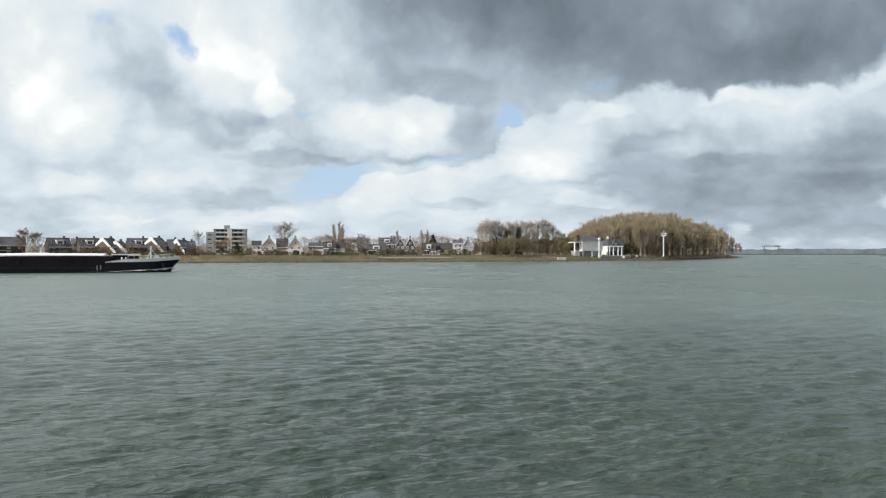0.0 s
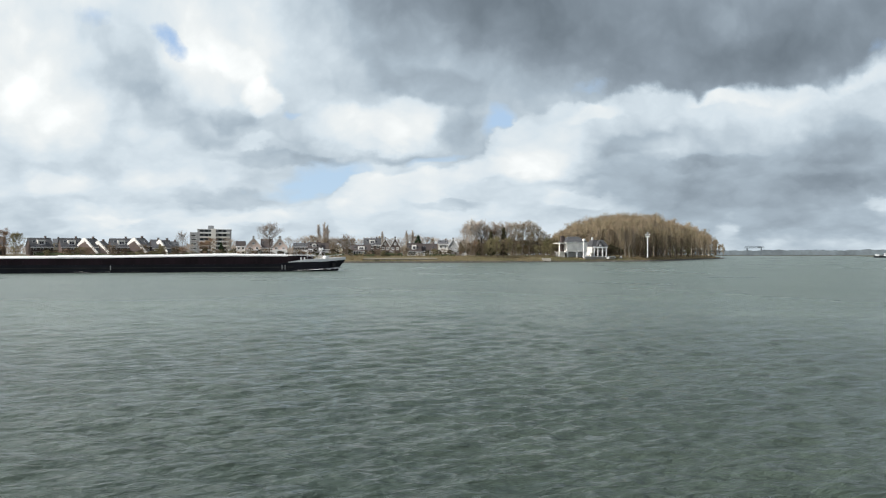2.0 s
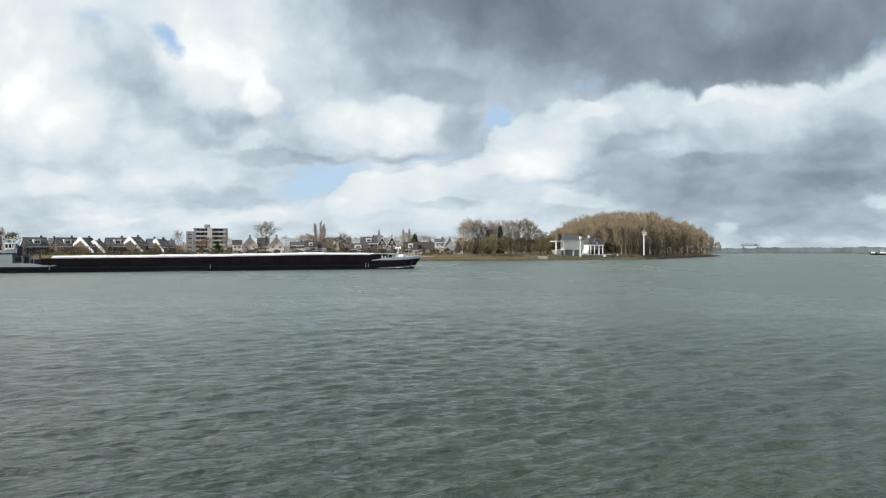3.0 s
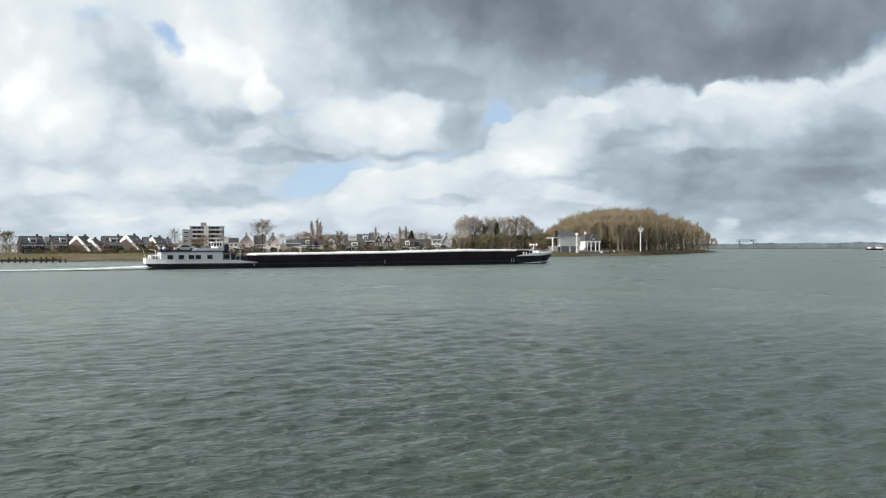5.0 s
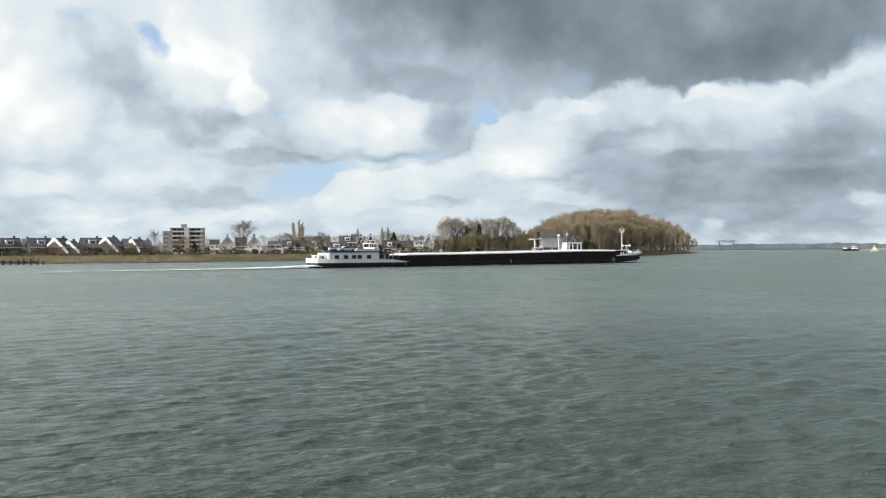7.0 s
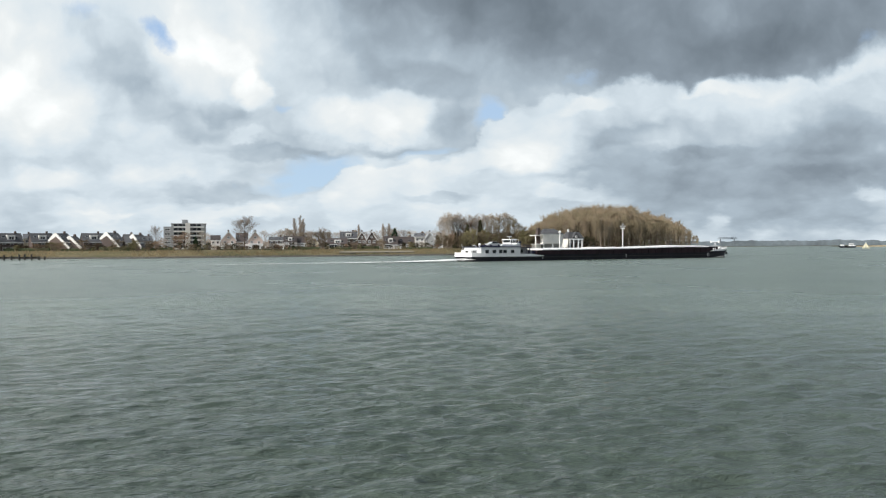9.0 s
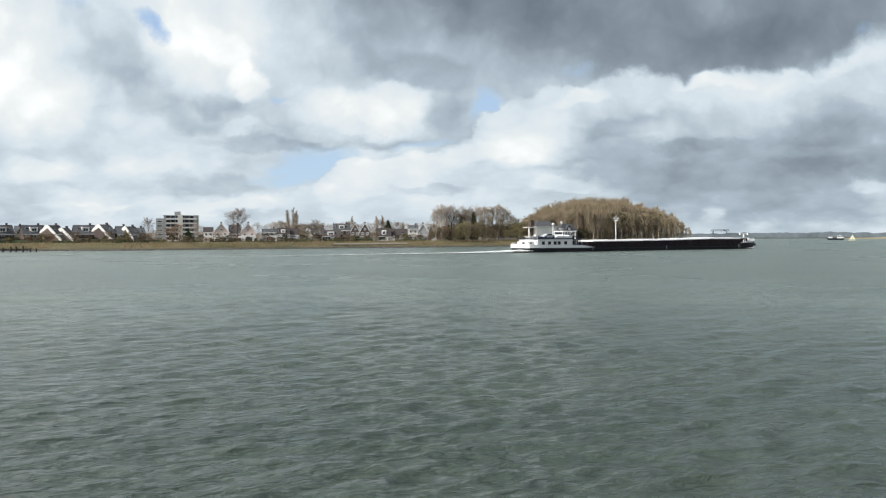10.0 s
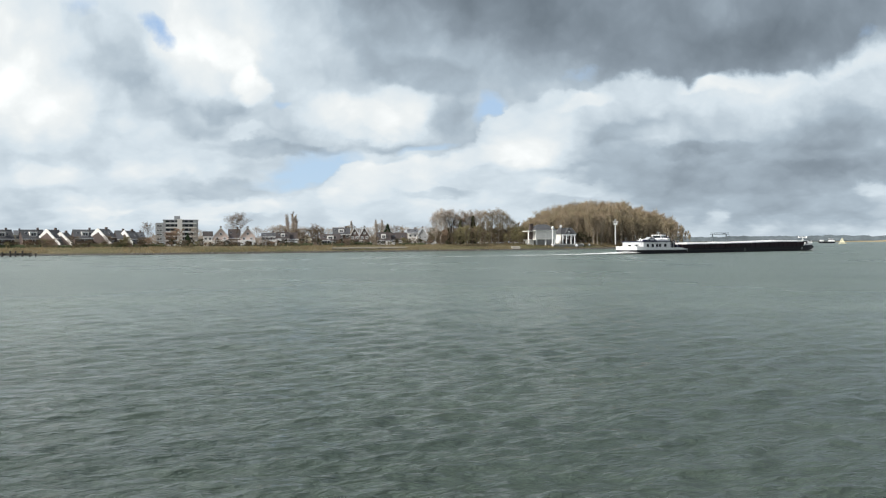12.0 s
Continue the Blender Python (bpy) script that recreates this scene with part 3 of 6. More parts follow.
def build_ground():
    profile = ((-8, -1.6), (0, -0.15), (1.6, 0.55), (4.5, 0.95), (8, 1.5), (13, 2.6), (19, 3.15), (30, 3.3), (44, 3.3))
    bm = bmesh.new()
    count = 520
    grid = []
    for i in range(count):
        p, inward = shore_point(i / (count - 1))
        p2, in2 = shore_point(min(1, i / (count - 1) + 0.02))
        p0, in0 = shore_point(max(0, i / (count - 1) - 0.02))
        inward = (inward + in2 + in0).normalized()
        jig = 2.4 * noise.noise(Vector((i * 0.11, 3, 0))) + 1.0 * noise.noise(Vector((i * 0.5, 9, 0)))
        col = []
        for off, z in profile:
            w = p + inward * (off + jig * (1 if off < 20 else 0.3))
            bumpy = 0.35 * noise.noise(Vector((w.x * 0.09, w.y * 0.09, 2))) if 1 < off < 40 else 0
            col.append(bm.verts.new((w.x, w.y, z + bumpy)))
        grid.append(col)
    for a, b in zip(grid, grid[1:]):
        for j in range(len(profile) - 1):
            bm.faces.new((a[j], b[j], b[j + 1], a[j + 1]))
    edge = [c[-1] for c in grid]
    tail = [bm.verts.new(q) for q in ((330, 1000, 3.0), (120, 1500, 3.0), (-200, 2300, 3.0), (-2600, 2300, 3.0), (-2600, 300, 3.0))]
    bm.faces.new(edge + tail)
    for f in bm.faces:
        f.smooth = True
    bmesh.ops.recalc_face_normals(bm, faces=bm.faces[:])
    ob = part("ground", bm, "grass", None)
    return tagged(ob, "low grassy river bank with yellowed winter grass", "river bank", kind="structure")


build_ground()


def build_quay():
    """The near quay on which the camera stands."""
    bm = bmesh.new()
    box(-90, 90, -40, -0.7, -3, 2.45, bm)
    box(-90, 90, -1.3, -0.6, 2.45, 2.62, bm)
    tagged(part("ground", bm, "paving", None), "plain concrete quay on the near bank", "quay", kind="structure")


build_quay()


def build_path():
    """A pale sandy path along the foot of the bank below the gardens."""
    bm = bmesh.new()
    rows = []
    for i in range(60):
        x = -52 + i * 0.58
        a, b = next((a, b) for a, b in zip(SHORE, SHORE[1:]) if a[0] <= x <= b[0])
        y = a[1] + (b[1] - a[1]) * (x - a[0]) / (b[0] - a[0])
        k = 0.5 * noise.noise(Vector((i * 0.25, 5, 0)))
        end = min(1.0, i / 8, (59 - i) / 8)
        rows.append([bm.verts.new(c) for c in ((x, y + 7.6 + k - end, 1.0), (x, y + 7.6 + k - end, 1.75 + k * 0.2), (x, y + 8.8 + k + 1.6 * end, 2.35 + k * 0.2), (x, y + 8.8 + k + 1.6 * end, 1.4))])
    for a, b in zip(rows, rows[1:]):
        for j in range(3):
            bm.faces.new((a[j], b[j], b[j + 1], a[j + 1]))
    bmesh.ops.recalc_face_normals(bm, faces=bm.faces[:])
    tagged(part("path", bm, "sand", None), "pale sandy path along the grassy bank", "path", kind="structure")


build_path()


def build_stones():
    rng = random.Random(5)
    bm = bmesh.new()
    for _ in range(2600):
        s = rng.uniform(0.22, 1.0)
        p, inward = shore_point(s)
        o = rng.uniform(-0.6, 2.6)
        w = p + inward * o
        r = rng.uniform(0.2, 0.5)
        own = bmesh.new()
        bmesh.ops.create_icosphere(own, subdivisions=1, radius=r, matrix=Matrix.Translation((w.x, w.y, 0.05 + o * 0.2)) @ Matrix.Diagonal((rng.uniform(0.8, 1.7), 1, rng.uniform(0.4, 0.8), 1)))
        for v in own.verts:
            v.co += Vector([rng.uniform(-0.12, 0.12) for _ in range(3)]) * r * 2
        merge(bm, own)
    tagged(part("rip_rap", bm, "stone", None), "dark rip-rap stones along the waterline", "stones", kind="stuff")


build_stones()


def build_reeds():
    """Dry reed and rough grass in tufts on the bank."""
    rng = random.Random(8)
    verts, faces = [], []
    for _ in range(11000):
        s = rng.uniform(0.3, 0.97)
        p, inward = shore_point(s)
        o = rng.uniform(3.5, 17)
        if noise.noise(Vector((p.x * 0.03, p.y * 0.03 + o * 0.1, 5))) < rng.uniform(-0.5, 0.35):
            continue
        w = p + inward * o
        z = 0.85 + (o - 4.5) * 0.19 - 0.15
        for _ in range(3):
            x, y = w.x + rng.uniform(-1.0, 1.0), w.y + rng.uniform(-0.8, 0.8)
            h, b, lean = rng.uniform(0.3, 1.1), rng.uniform(0.12, 0.3), rng.uniform(-0.2, 0.2)
            k = len(verts)
            verts += [(x - b, y, z - 0.3), (x + b, y + 0.1, z - 0.3), (x + lean, y, z + h), (x, y + b, z - 0.3)]
            faces += [(k, k + 1, k + 2), (k + 1, k + 3, k + 2), (k + 3, k, k + 2)]
    me = bpy.data.meshes.new("reeds")
    me.from_pydata(verts, [], faces)
    me.materials.append(M["reed"])
    tagged(new("reeds", me), "tufts of dry yellow reed on the bank", "reeds", kind="stuff")


build_reeds()


# ---- the far bank downstream ----
def build_far_bank():
    bm = bmesh.new()
    box(330, 4200, 2150, 4300, -1, 1.6, bm)
    tagged(part("ground", bm, "grass", None), "low far bank downstream across the wide water", "river bank", kind="structure")
    rng = random.Random(12)
    verts, faces = [], []
    ridge = [(280 + i * 4.0) for i in range(690)]
    k = len(verts)
    for x in ridge:
        h = 16 + 8 * noise.noise(Vector((x * 0.006, 1, 0))) + 4.0 * noise.noise(Vector((x * 0.03, 4, 0))) + 2.0 * noise.noise(Vector((x * 0.1, 7, 0))) + rng.uniform(-0.5, 0.5)
        verts += [(x, 2165, 0.5), (x, 2172, max(2.0, h)), (x, 2200, max(2.0, h) * 0.9)]
    for i in range(len(ridge) - 1):
        a = k + i * 3
        faces += [(a, a + 3, a + 4, a + 1), (a + 1, a + 4, a + 5, a + 2)]
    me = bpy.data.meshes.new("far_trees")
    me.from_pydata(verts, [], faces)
    me.materials.append(M["hazed_wood"])
    # a pale reed spit that reaches out from the far bank
    bm = bmesh.new()
    rows = []
    for i in range(40):
        a, t = 27.0 + i * 0.35, min(1.0, i / 14)
        x = 1450 * math.tan(radians(a))
        lift = 0.6 + 4.4 * t * (0.8 + 0.4 * noise.noise(Vector((i * 0.35, 3, 0))))
        rows.append([bm.verts.new(c) for c in ((x, 1450 - 8 * t, -0.6), (x, 1456, lift * 0.6), (x, 1476, lift), (x, 1500, lift * 0.8), (x, 1520, -0.6))])
    for a, b in zip(rows, rows[1:]):
        for k in range(4):
            bm.faces.new((a[k], b[k], b[k + 1], a[k + 1]))
    bmesh.ops.recalc_face_normals(bm, faces=bm.faces[:])
    tagged(part("ground", bm, "reed", None), "pale reed-grown spit on the far side", "river bank", kind="structure")
    tagged(new("far_trees", me), "far line of trees on the horizon, tinted blue-grey for haze", "trees", kind="stuff")


build_far_bank()


# ---- trees ----
def branch_tree(seed, high, spread, bare, density, width, up):
    """Limbs that fork into twigs. Returns the lists for the trunk with its limbs, and for the twigs."""
    rng = random.Random(seed)
    tv, tf, wv, wf = [], [], [], []

    def limb(p, q, r0, r1, verts, faces, sides):
        p, q = Vector(p), Vector(q)
        w = (q - p).normalized()
        a = w.orthogonal().normalized()
        b = w.cross(a)
        k = len(verts)
        for c, r in ((p, r0), (q, r1)):
            for i in range(sides):
                t = 2 * math.pi * i / sides
                verts.append(tuple(c + (a * math.cos(t) + b * math.sin(t)) * r))
        for i in range(sides):
            j = (i + 1) % sides
            faces.append((k + i, k + j, k + sides + j, k + sides + i))

    fork = bare * high
    p = Vector((0, 0, -0.4))
    line = [p]
    steps = 6
    for i in range(steps):
        t = (i + 1) / steps
        q = Vector((rng.gauss(0, 0.012) * high, rng.gauss(0, 0.012) * high, t * high * 0.9))
        limb(p, q, high * 0.016 * (1.08 - (i / steps)), high * 0.016 * (1.08 - t), tv, tf, 6)
        line.append(q)
        p = q
    reach = spread * high * 0.5
    count = 80 if up > 2 else 34
    for k in range(count):
        h = fork + (0.9 * high - fork) * ((k + rng.random()) / count) ** 0.85
        i = min(steps - 1, max(0, int(h / (0.9 * high) * steps)))
        node = line[i].lerp(line[i + 1], h / (0.9 * high) * steps - i)
        a = k * 2.4 + rng.uniform(-0.5, 0.5)
        rel = (h - fork * 0.6) / (high - fork * 0.6)
        shape = math.sin(math.pi * min(0.96, max(0.12, 0.14 + 0.84 * rel))) ** 0.7
        d = Vector((math.cos(a), math.sin(a), up * rng.uniform(0.6, 1.4))).normalized()
        far = reach * shape * rng.uniform(0.65, 1.08) * (1 + 0.35 * up)
        if up > 2:
            far = high * rng.uniform(0.1, 0.2) * (1.05 - 0.85 * rel)
        e = node + d * far
        e.z = min(e.z, high * rng.uniform(0.74, 0.98))
        mid = (node + e) / 2 + Vector((math.cos(a), math.sin(a), -0.3)) * 0.07 * far
        slim = 0.5 if up > 2 else 1.0
        limb(node, mid, high * 0.0055 * slim, high * 0.0036 * slim, tv, tf, 4)
        limb(mid, e, high * 0.0036 * slim, high * 0.0016 * slim, tv, tf, 4)
        for m in range(int(21 * density)):
            o = node.lerp(e, rng.uniform(0.3, 1.0))
            b = Vector((rng.gauss(0, 0.8), rng.gauss(0, 0.8), rng.gauss(0.5 + up * 0.6, 0.6))).normalized()
            thin = max(0.22, 1.15 - 0.95 * rel) * 0.75 if up > 2 else 1.0
            o2 = o + b * high * rng.uniform(0.04, 0.10) * thin
            for _ in range(2):
                c = (b + Vector((rng.gauss(0, 0.5), rng.gauss(0, 0.5), rng.gauss(0.2, 0.45)))).normalized()
                st = o.lerp(o2, rng.uniform(0.0, 1))
                en = st + c * high * rng.uniform(0.04, 0.09) * thin
                side = c.orthogonal().normalized()
                side.rotate(Matrix.Rotation(rng.uniform(0, 6.28), 3, c))
                side = side * width
                k0 = len(wv)
                wv.extend((tuple(st - side), tuple(st + side), tuple(en)))
                wf.append((k0, k0 + 1, k0 + 2))
    return tv, tf, wv, wf


def list_mesh(name, verts, faces, material):
    me = bpy.data.meshes.new(name)
    me.from_pydata(verts, [], faces)
    me.materials.append(M[material])
    return me


def plant(name, label, category, meshes, x, y, z, scale, spin, group=""):
    ob = thing(name, label, category, pose(x, y, z, 0, 0, spin), group)
    for pname, me in meshes:
        o = new(pname, me)
        o.parent = ob
    ob.scale = scale if isinstance(scale, tuple) else (scale, scale, scale)
    return ob


TREE_MESHES = {}


def tree_meshes(kind, seed):
    """Trees ten metres high, scaled when planted."""
    key = (kind, seed)
    if key in TREE_MESHES:
        return TREE_MESHES[key]
    settings = {  # spread, bare trunk, density, twig width, upward growth, twig colour
        "wood": (0.44, 0.10, 1.7, 0.018, 1.8, "twig_gold", "bark"),
        "wood_red": (0.40, 0.12, 1.6, 0.017, 1.9, "twig", "pale_bark"),
        "open": (0.78, 0.22, 2.6, 0.013, 0.85, "twig_grey", "bark"),
        "round": (0.85, 0.36, 4.2, 0.012, 0.5, "twig_grey", "bark"),
        "haze": (0.72, 0.12, 1.5, 0.014, 0.9, "twig_pale", "pale_bark"),
        "fan": (0.52, 0.12, 2.3, 0.017, 1.7, "twig_pale", "pale_bark"),
        "brown": (0.72, 0.12, 2.0, 0.030, 0.8, "twig_red", "bark"),
        "poplar": (0.13, 0.08, 1.0, 0.015, 2.6, "twig_pale", "pale_bark"),
        "olive": (0.8, 0.04, 2.0, 0.055, 0.6, "olive", "bark"),
        "evergreen": (0.9, 0.02, 2.0, 0.075, 0.5, "ivy", "bark"),
        "shrub": (1.0, 0.02, 1.7, 0.045, 0.6, "twig_dark", "bark"),
    }[kind]
    tv, tf, wv, wf = branch_tree(seed, 10.0, *settings[:5])
    out = [("trunk", list_mesh("trunk", tv, tf, settings[6])), ("crown", list_mesh("crown", wv, wf, settings[5]))]
    TREE_MESHES[key] = out
    return out


def tree(kind, turn, far, high, label, category="tree", wide=1.0, z=3.2, group="", seed=None, name="tree"):
    x, y = bearing(turn, far)
    seed = int(abs(turn) * 100 + far) % 3 if seed is None else seed
    s = high / 10.0
    return plant(name, label, category, tree_meshes(kind, seed), x, y, z - 0.1, (s * wide, s * wide, s), (turn * 97 + far * 13) % 360, group)


def conifer(turn, far, high, label, slim=0.30, leaf="needle", name="conifer"):
    x, y = bearing(turn, far)
    rng = random.Random(int(far))
    ob = thing(name, label, name.replace("_", " "), pose(x, y, 3.1))
    part("trunk", rod((0, 0, -0.3), (0, 0, high * 0.95), 0.25, 0.04), "bark", ob)
    verts, faces = [], []
    for i in range(900):
        t = rng.random() ** 0.7
        z = high * (1 - 0.95 * t)
        a = rng.uniform(0, 6.283)
        r = high * slim * t * rng.uniform(0.2, 1.05)
        c = Vector((r * math.cos(a), r * math.sin(a), z))
        d = Vector((math.cos(a), math.sin(a), -0.45)).normalized() * high * rng.uniform(0.05, 0.1)
        s = Vector((-math.sin(a), math.cos(a), 0)) * high * 0.028
        k = len(verts)
        verts += [tuple(c - s), tuple(c + s), tuple(c + d), tuple(c + Vector((0, 0, high * 0.03)))]
        faces += [(k, k + 1, k + 2), (k, k + 2, k + 3), (k + 1, k + 3, k + 2)]
    o = new("crown", list_mesh("crown", verts, faces, leaf))
    o.parent = ob
    return ob


# ---- houses ----
WINDOWS = {}


def window(parent, x, y, z, w, h, frame="white", turn=0, split=True):
    """A framed window on a wall that faces -y; the pane is set back in the frame."""
    key = (round(w, 2), round(h, 2), frame, split)
    if key not in WINDOWS:
        bm = bmesh.new()
        t = 0.19 if split else 0.07
        for a in ((-w / 2, -w / 2 + t, -h / 2, h / 2), (w / 2 - t, w / 2, -h / 2, h / 2), (-w / 2 + t, w / 2 - t, h / 2 - t, h / 2), (-w / 2 + t, w / 2 - t, -h / 2, -h / 2 + t), (-0.05, 0.05, -h / 2 + t, h / 2 - t))[:5 if split else 4]:
            box(a[0], a[1], -0.08, 0.06, a[2], a[3], bm)
        WINDOWS[key] = (mesh_of("window", bm, frame), mesh_of("pane", box(-w / 2 + t, w / 2 - t, -0.03, 0.03, -h / 2 + t, h / 2 - t), "glass"))
    f, p = WINDOWS[key]
    ob = shared("window", f, parent, pose(x, y, z, 0, 0, turn))
    shared("pane", p, ob, Matrix())
    return ob


def house(label, left, right, far, eave, ridge, axis="x", wall="brick", roof="tile", deep=9.0, base=3.1, spin=0.0, storeys=2, cols=3, wing=0, chimney=True, door=True, frame="white", win=1.3, category="house", band=None, dormer=False, veranda=False, lean=False):
    """A pitched-roof house between two bearings; eave and ridge are heights over the river."""
    xl, xr = bearing(left, far)[0], bearing(right, far)[0]
    w = (xr - xl)
    ob = thing("house", label, category, pose((xl + xr) / 2, far, base, 0, 0, -(left + right) / 2 + spin), "houses along the far bank")
    e, r = eave - base, ridge - base
    hw = w / 2
    t = 0.25
    if axis == "x":  # ridge along the river
        own = bmesh.new()
        outline = [(0, -0.6), (deep, -0.6), (deep, e), (deep / 2, r), (0, e)]
        a = [own.verts.new((-hw, y, z)) for y, z in outline]
        b = [own.verts.new((hw, y, z)) for y, z in outline]
        own.faces.new(a)
        own.faces.new(b[::-1])
        for i in range(5):
            own.faces.new((a[i], b[i], b[(i + 1) % 5], a[(i + 1) % 5]))
        bmesh.ops.recalc_face_normals(own, faces=own.faces[:])
        part("wall", own, wall, ob)
        slope = (r - e) / (deep / 2)
        for y0, y1, z0, z1 in ((-0.5, deep / 2, e - 0.5 * slope, r), (deep / 2, deep + 0.5, r, e - 0.5 * slope)):
            own = bmesh.new()
            vs = [own.verts.new(c) for c in ((-hw - 0.3, y0, z0 + 0.02), (hw + 0.3, y0, z0 + 0.02), (hw + 0.3, y1, z1 + 0.02), (-hw - 0.3, y1, z1 + 0.02), (-hw - 0.3, y0, z0 + t), (hw + 0.3, y0, z0 + t), (hw + 0.3, y1, z1 + t), (-hw - 0.3, y1, z1 + t))]
            for f in ((0, 1, 2, 3), (4, 5, 6, 7), (0, 1, 5, 4), (1, 2, 6, 5), (2, 3, 7, 6), (3, 0, 4, 7)):
                own.faces.new([vs[i] for i in f])
            bmesh.ops.recalc_face_normals(own, faces=own.faces[:])
            part("roof", own, roof, ob)
        part("gutter", box(-hw - 0.3, hw + 0.3, -0.72, -0.5, e - 0.5 * slope - 0.22, e - 0.5 * slope + 0.14), frame, ob)
    else:  # gable to the river
        part("wall", prism([(-hw, -0.6), (hw, -0.6), (hw, e), (0, r), (-hw, e)], 0, deep), wall, ob)
        slope = (r - e) / hw
        for s in (-1, 1):
            o = 0.45
            part("roof", prism([(s * (hw + o), e - o * slope + 0.02), (0, r + 0.02), (0, r + t), (s * (hw + o), e - o * slope + t)], -0.35, deep + 0.3), roof, ob)
            part("bargeboard", prism([(s * (hw + o), e - o * slope - 0.2), (0, r - 0.2), (0, r + t + 0.05), (s * (hw + o), e - o * slope + t + 0.05)], -0.47, -0.352), frame, ob)
        window(ob, 0, -0.02, e + (r - e) * 0.28, min(1.2, w * 0.22), 1.2, frame)
    rise = e / storeys
    ww = min(win, w / cols * 0.62)
    for k in range(storeys):
        for c in range(cols):
            x = -hw + w * (c + 0.5) / cols
            if door and k == 0 and c == cols - 1:
                part("door", box(x - 0.5, x + 0.5, -0.06, 0.05, -0.3, 2.05), "dark_wood", ob)
                continue
            window(ob, x, -0.02, k * rise + rise * 0.52, ww, min(1.45, rise * 0.55), frame)
        if band and k:
            part("balcony", box(-hw - 0.1, hw + 0.1, -1.2, -0.001, k * rise - 0.15, k * rise + 0.75), band, ob)
    if veranda:  # white ground floor built out under the balcony, open in the middle
        for x0, x1 in ((-hw - 0.1, -hw + w * 0.3), (hw - w * 0.22, hw + 0.1)):
            part("ground_front", box(x0, x1, -1.2, -0.09, -0.5, rise - 0.16), "white", ob)
        window(ob, -hw + w * 0.14, -1.22, rise * 0.48, w * 0.16, rise * 0.45, frame)
    elif storeys > 1 and w > 6 and not wing:
        part("canopy", box(-hw * 0.9, hw * 0.2, -1.1, -0.09, rise - 0.28, rise - 0.08), frame, ob)
    if chimney:
        x = hw * 0.55
        if axis == "x":
            part("chimney", box(x - 0.4, x + 0.4, deep / 2 - 0.4, deep / 2 + 0.4, r - 0.6, r + 1.1), "brick", ob)
        else:
            part("chimney", box(-0.4, 0.4, deep * 0.6, deep * 0.6 + 0.8, r - 0.6, r + 1.0), "brick", ob)
    if wing:  # the white end wall stands a little above the roof, with a long slope to the front
        own = bmesh.new()
        for pname, outline, mat, note, cut in (
                ("end_wall", [(-wing, -0.6), (deep, -0.6), (deep, e + 0.2), (deep / 2, r - 1.3), (deep / 2 - 0.7, r - 1.3), (-wing, 0.9)], wall, "", 0.04),
                ("end_parapet", [(-wing - 0.1, 0.5), (deep / 2 - 0.9, r - 1.2), (deep, e - 0.4), (deep, e + 0.5), (deep / 2, r + 0.4), (deep / 2 - 0.7, r + 0.4), (-wing - 0.1, 1.7)], "render", "white rendered sloping parapet", 0.0)):
            own = bmesh.new()
            lo = [own.verts.new((-hw - 0.75 + cut, y, z)) for y, z in outline]
            hi = [own.verts.new((-hw - 0.31, y, z)) for y, z in outline]
            own.faces.new(lo)
            own.faces.new(hi[::-1])
            for i in range(len(outline)):
                j = (i + 1) % len(outline)
                own.faces.new((lo[i], hi[i], hi[j], lo[j]))
            bmesh.ops.recalc_face_normals(own, faces=own.faces[:])
            part(pname, own, mat, ob, note)
        own = bmesh.new()
        vs = [own.verts.new(c) for c in ((-hw - 0.3, -wing, 1.15), (-hw * 0.2, -wing, 1.15), (-hw * 0.2, -0.55, e - 0.7), (-hw - 0.3, -0.55, e - 0.7), (-hw - 0.3, -wing, 1.4), (-hw * 0.2, -wing, 1.4), (-hw * 0.2, -0.55, e - 0.4), (-hw - 0.3, -0.55, e - 0.4))]
        for f in ((0, 1, 2, 3), (4, 5, 6, 7), (0, 1, 5, 4), (1, 2, 6, 5), (2, 3, 7, 6), (3, 0, 4, 7)):
            own.faces.new([vs[i] for i in f])
        bmesh.ops.recalc_face_normals(own, faces=own.faces[:])
        part("catslide_roof", own, roof, ob)
    if axis == "x" and w > 4.5:
        tilt = math.degrees(math.atan2(r - e, deep / 2))
        for i, x in enumerate((-hw * 0.62, hw * 0.5)):
            f = (0.52, 0.38)[i]
            skylight = part("skylight", box(-0.55, 0.55, -0.7, 0.7, -0.02, 0.10), "steel", ob)
            skylight.matrix_basis = pose(x, deep / 2 * f, e + (r - e) * f + t + 0.03, tilt)
            part("pane", box(-0.47, 0.47, -0.62, 0.62, 0.101, 0.12), "glass", skylight)
    if lean:
        x0, x1 = -hw * 0.85, -hw * 0.05
        part("lean_to_roof", prism([(x0 - 0.15, 2.35), (x1 + 0.15, 2.35), (x1 + 0.15, 2.55), (x0 - 0.15, 2.55)], -2.7, -0.09), frame, ob)
        for x in np.linspace(x0, x1, 4):
            part("lean_to_post", box(float(x) - 0.07, float(x) + 0.07, -2.5, -2.36, -0.5, 2.35), frame, ob)
        part("lean_to_sill", box(x0, x1, -2.48, -2.38, -0.5, 0.55), frame, ob)
        part("lean_to_glass", box(x0, x1, -2.45, -2.41, 0.551, 2.349), "glass", ob)
    if dormer:
        part("dormer", box(-hw * 0.35, hw * 0.35, 0.8, deep * 0.45, e + (r - e) * 0.15, e + (r - e) * 0.8), "render", ob)
        window(ob, 0, 0.77, e + (r - e) * 0.45, hw * 0.5, (r - e) * 0.45, frame)
    return ob


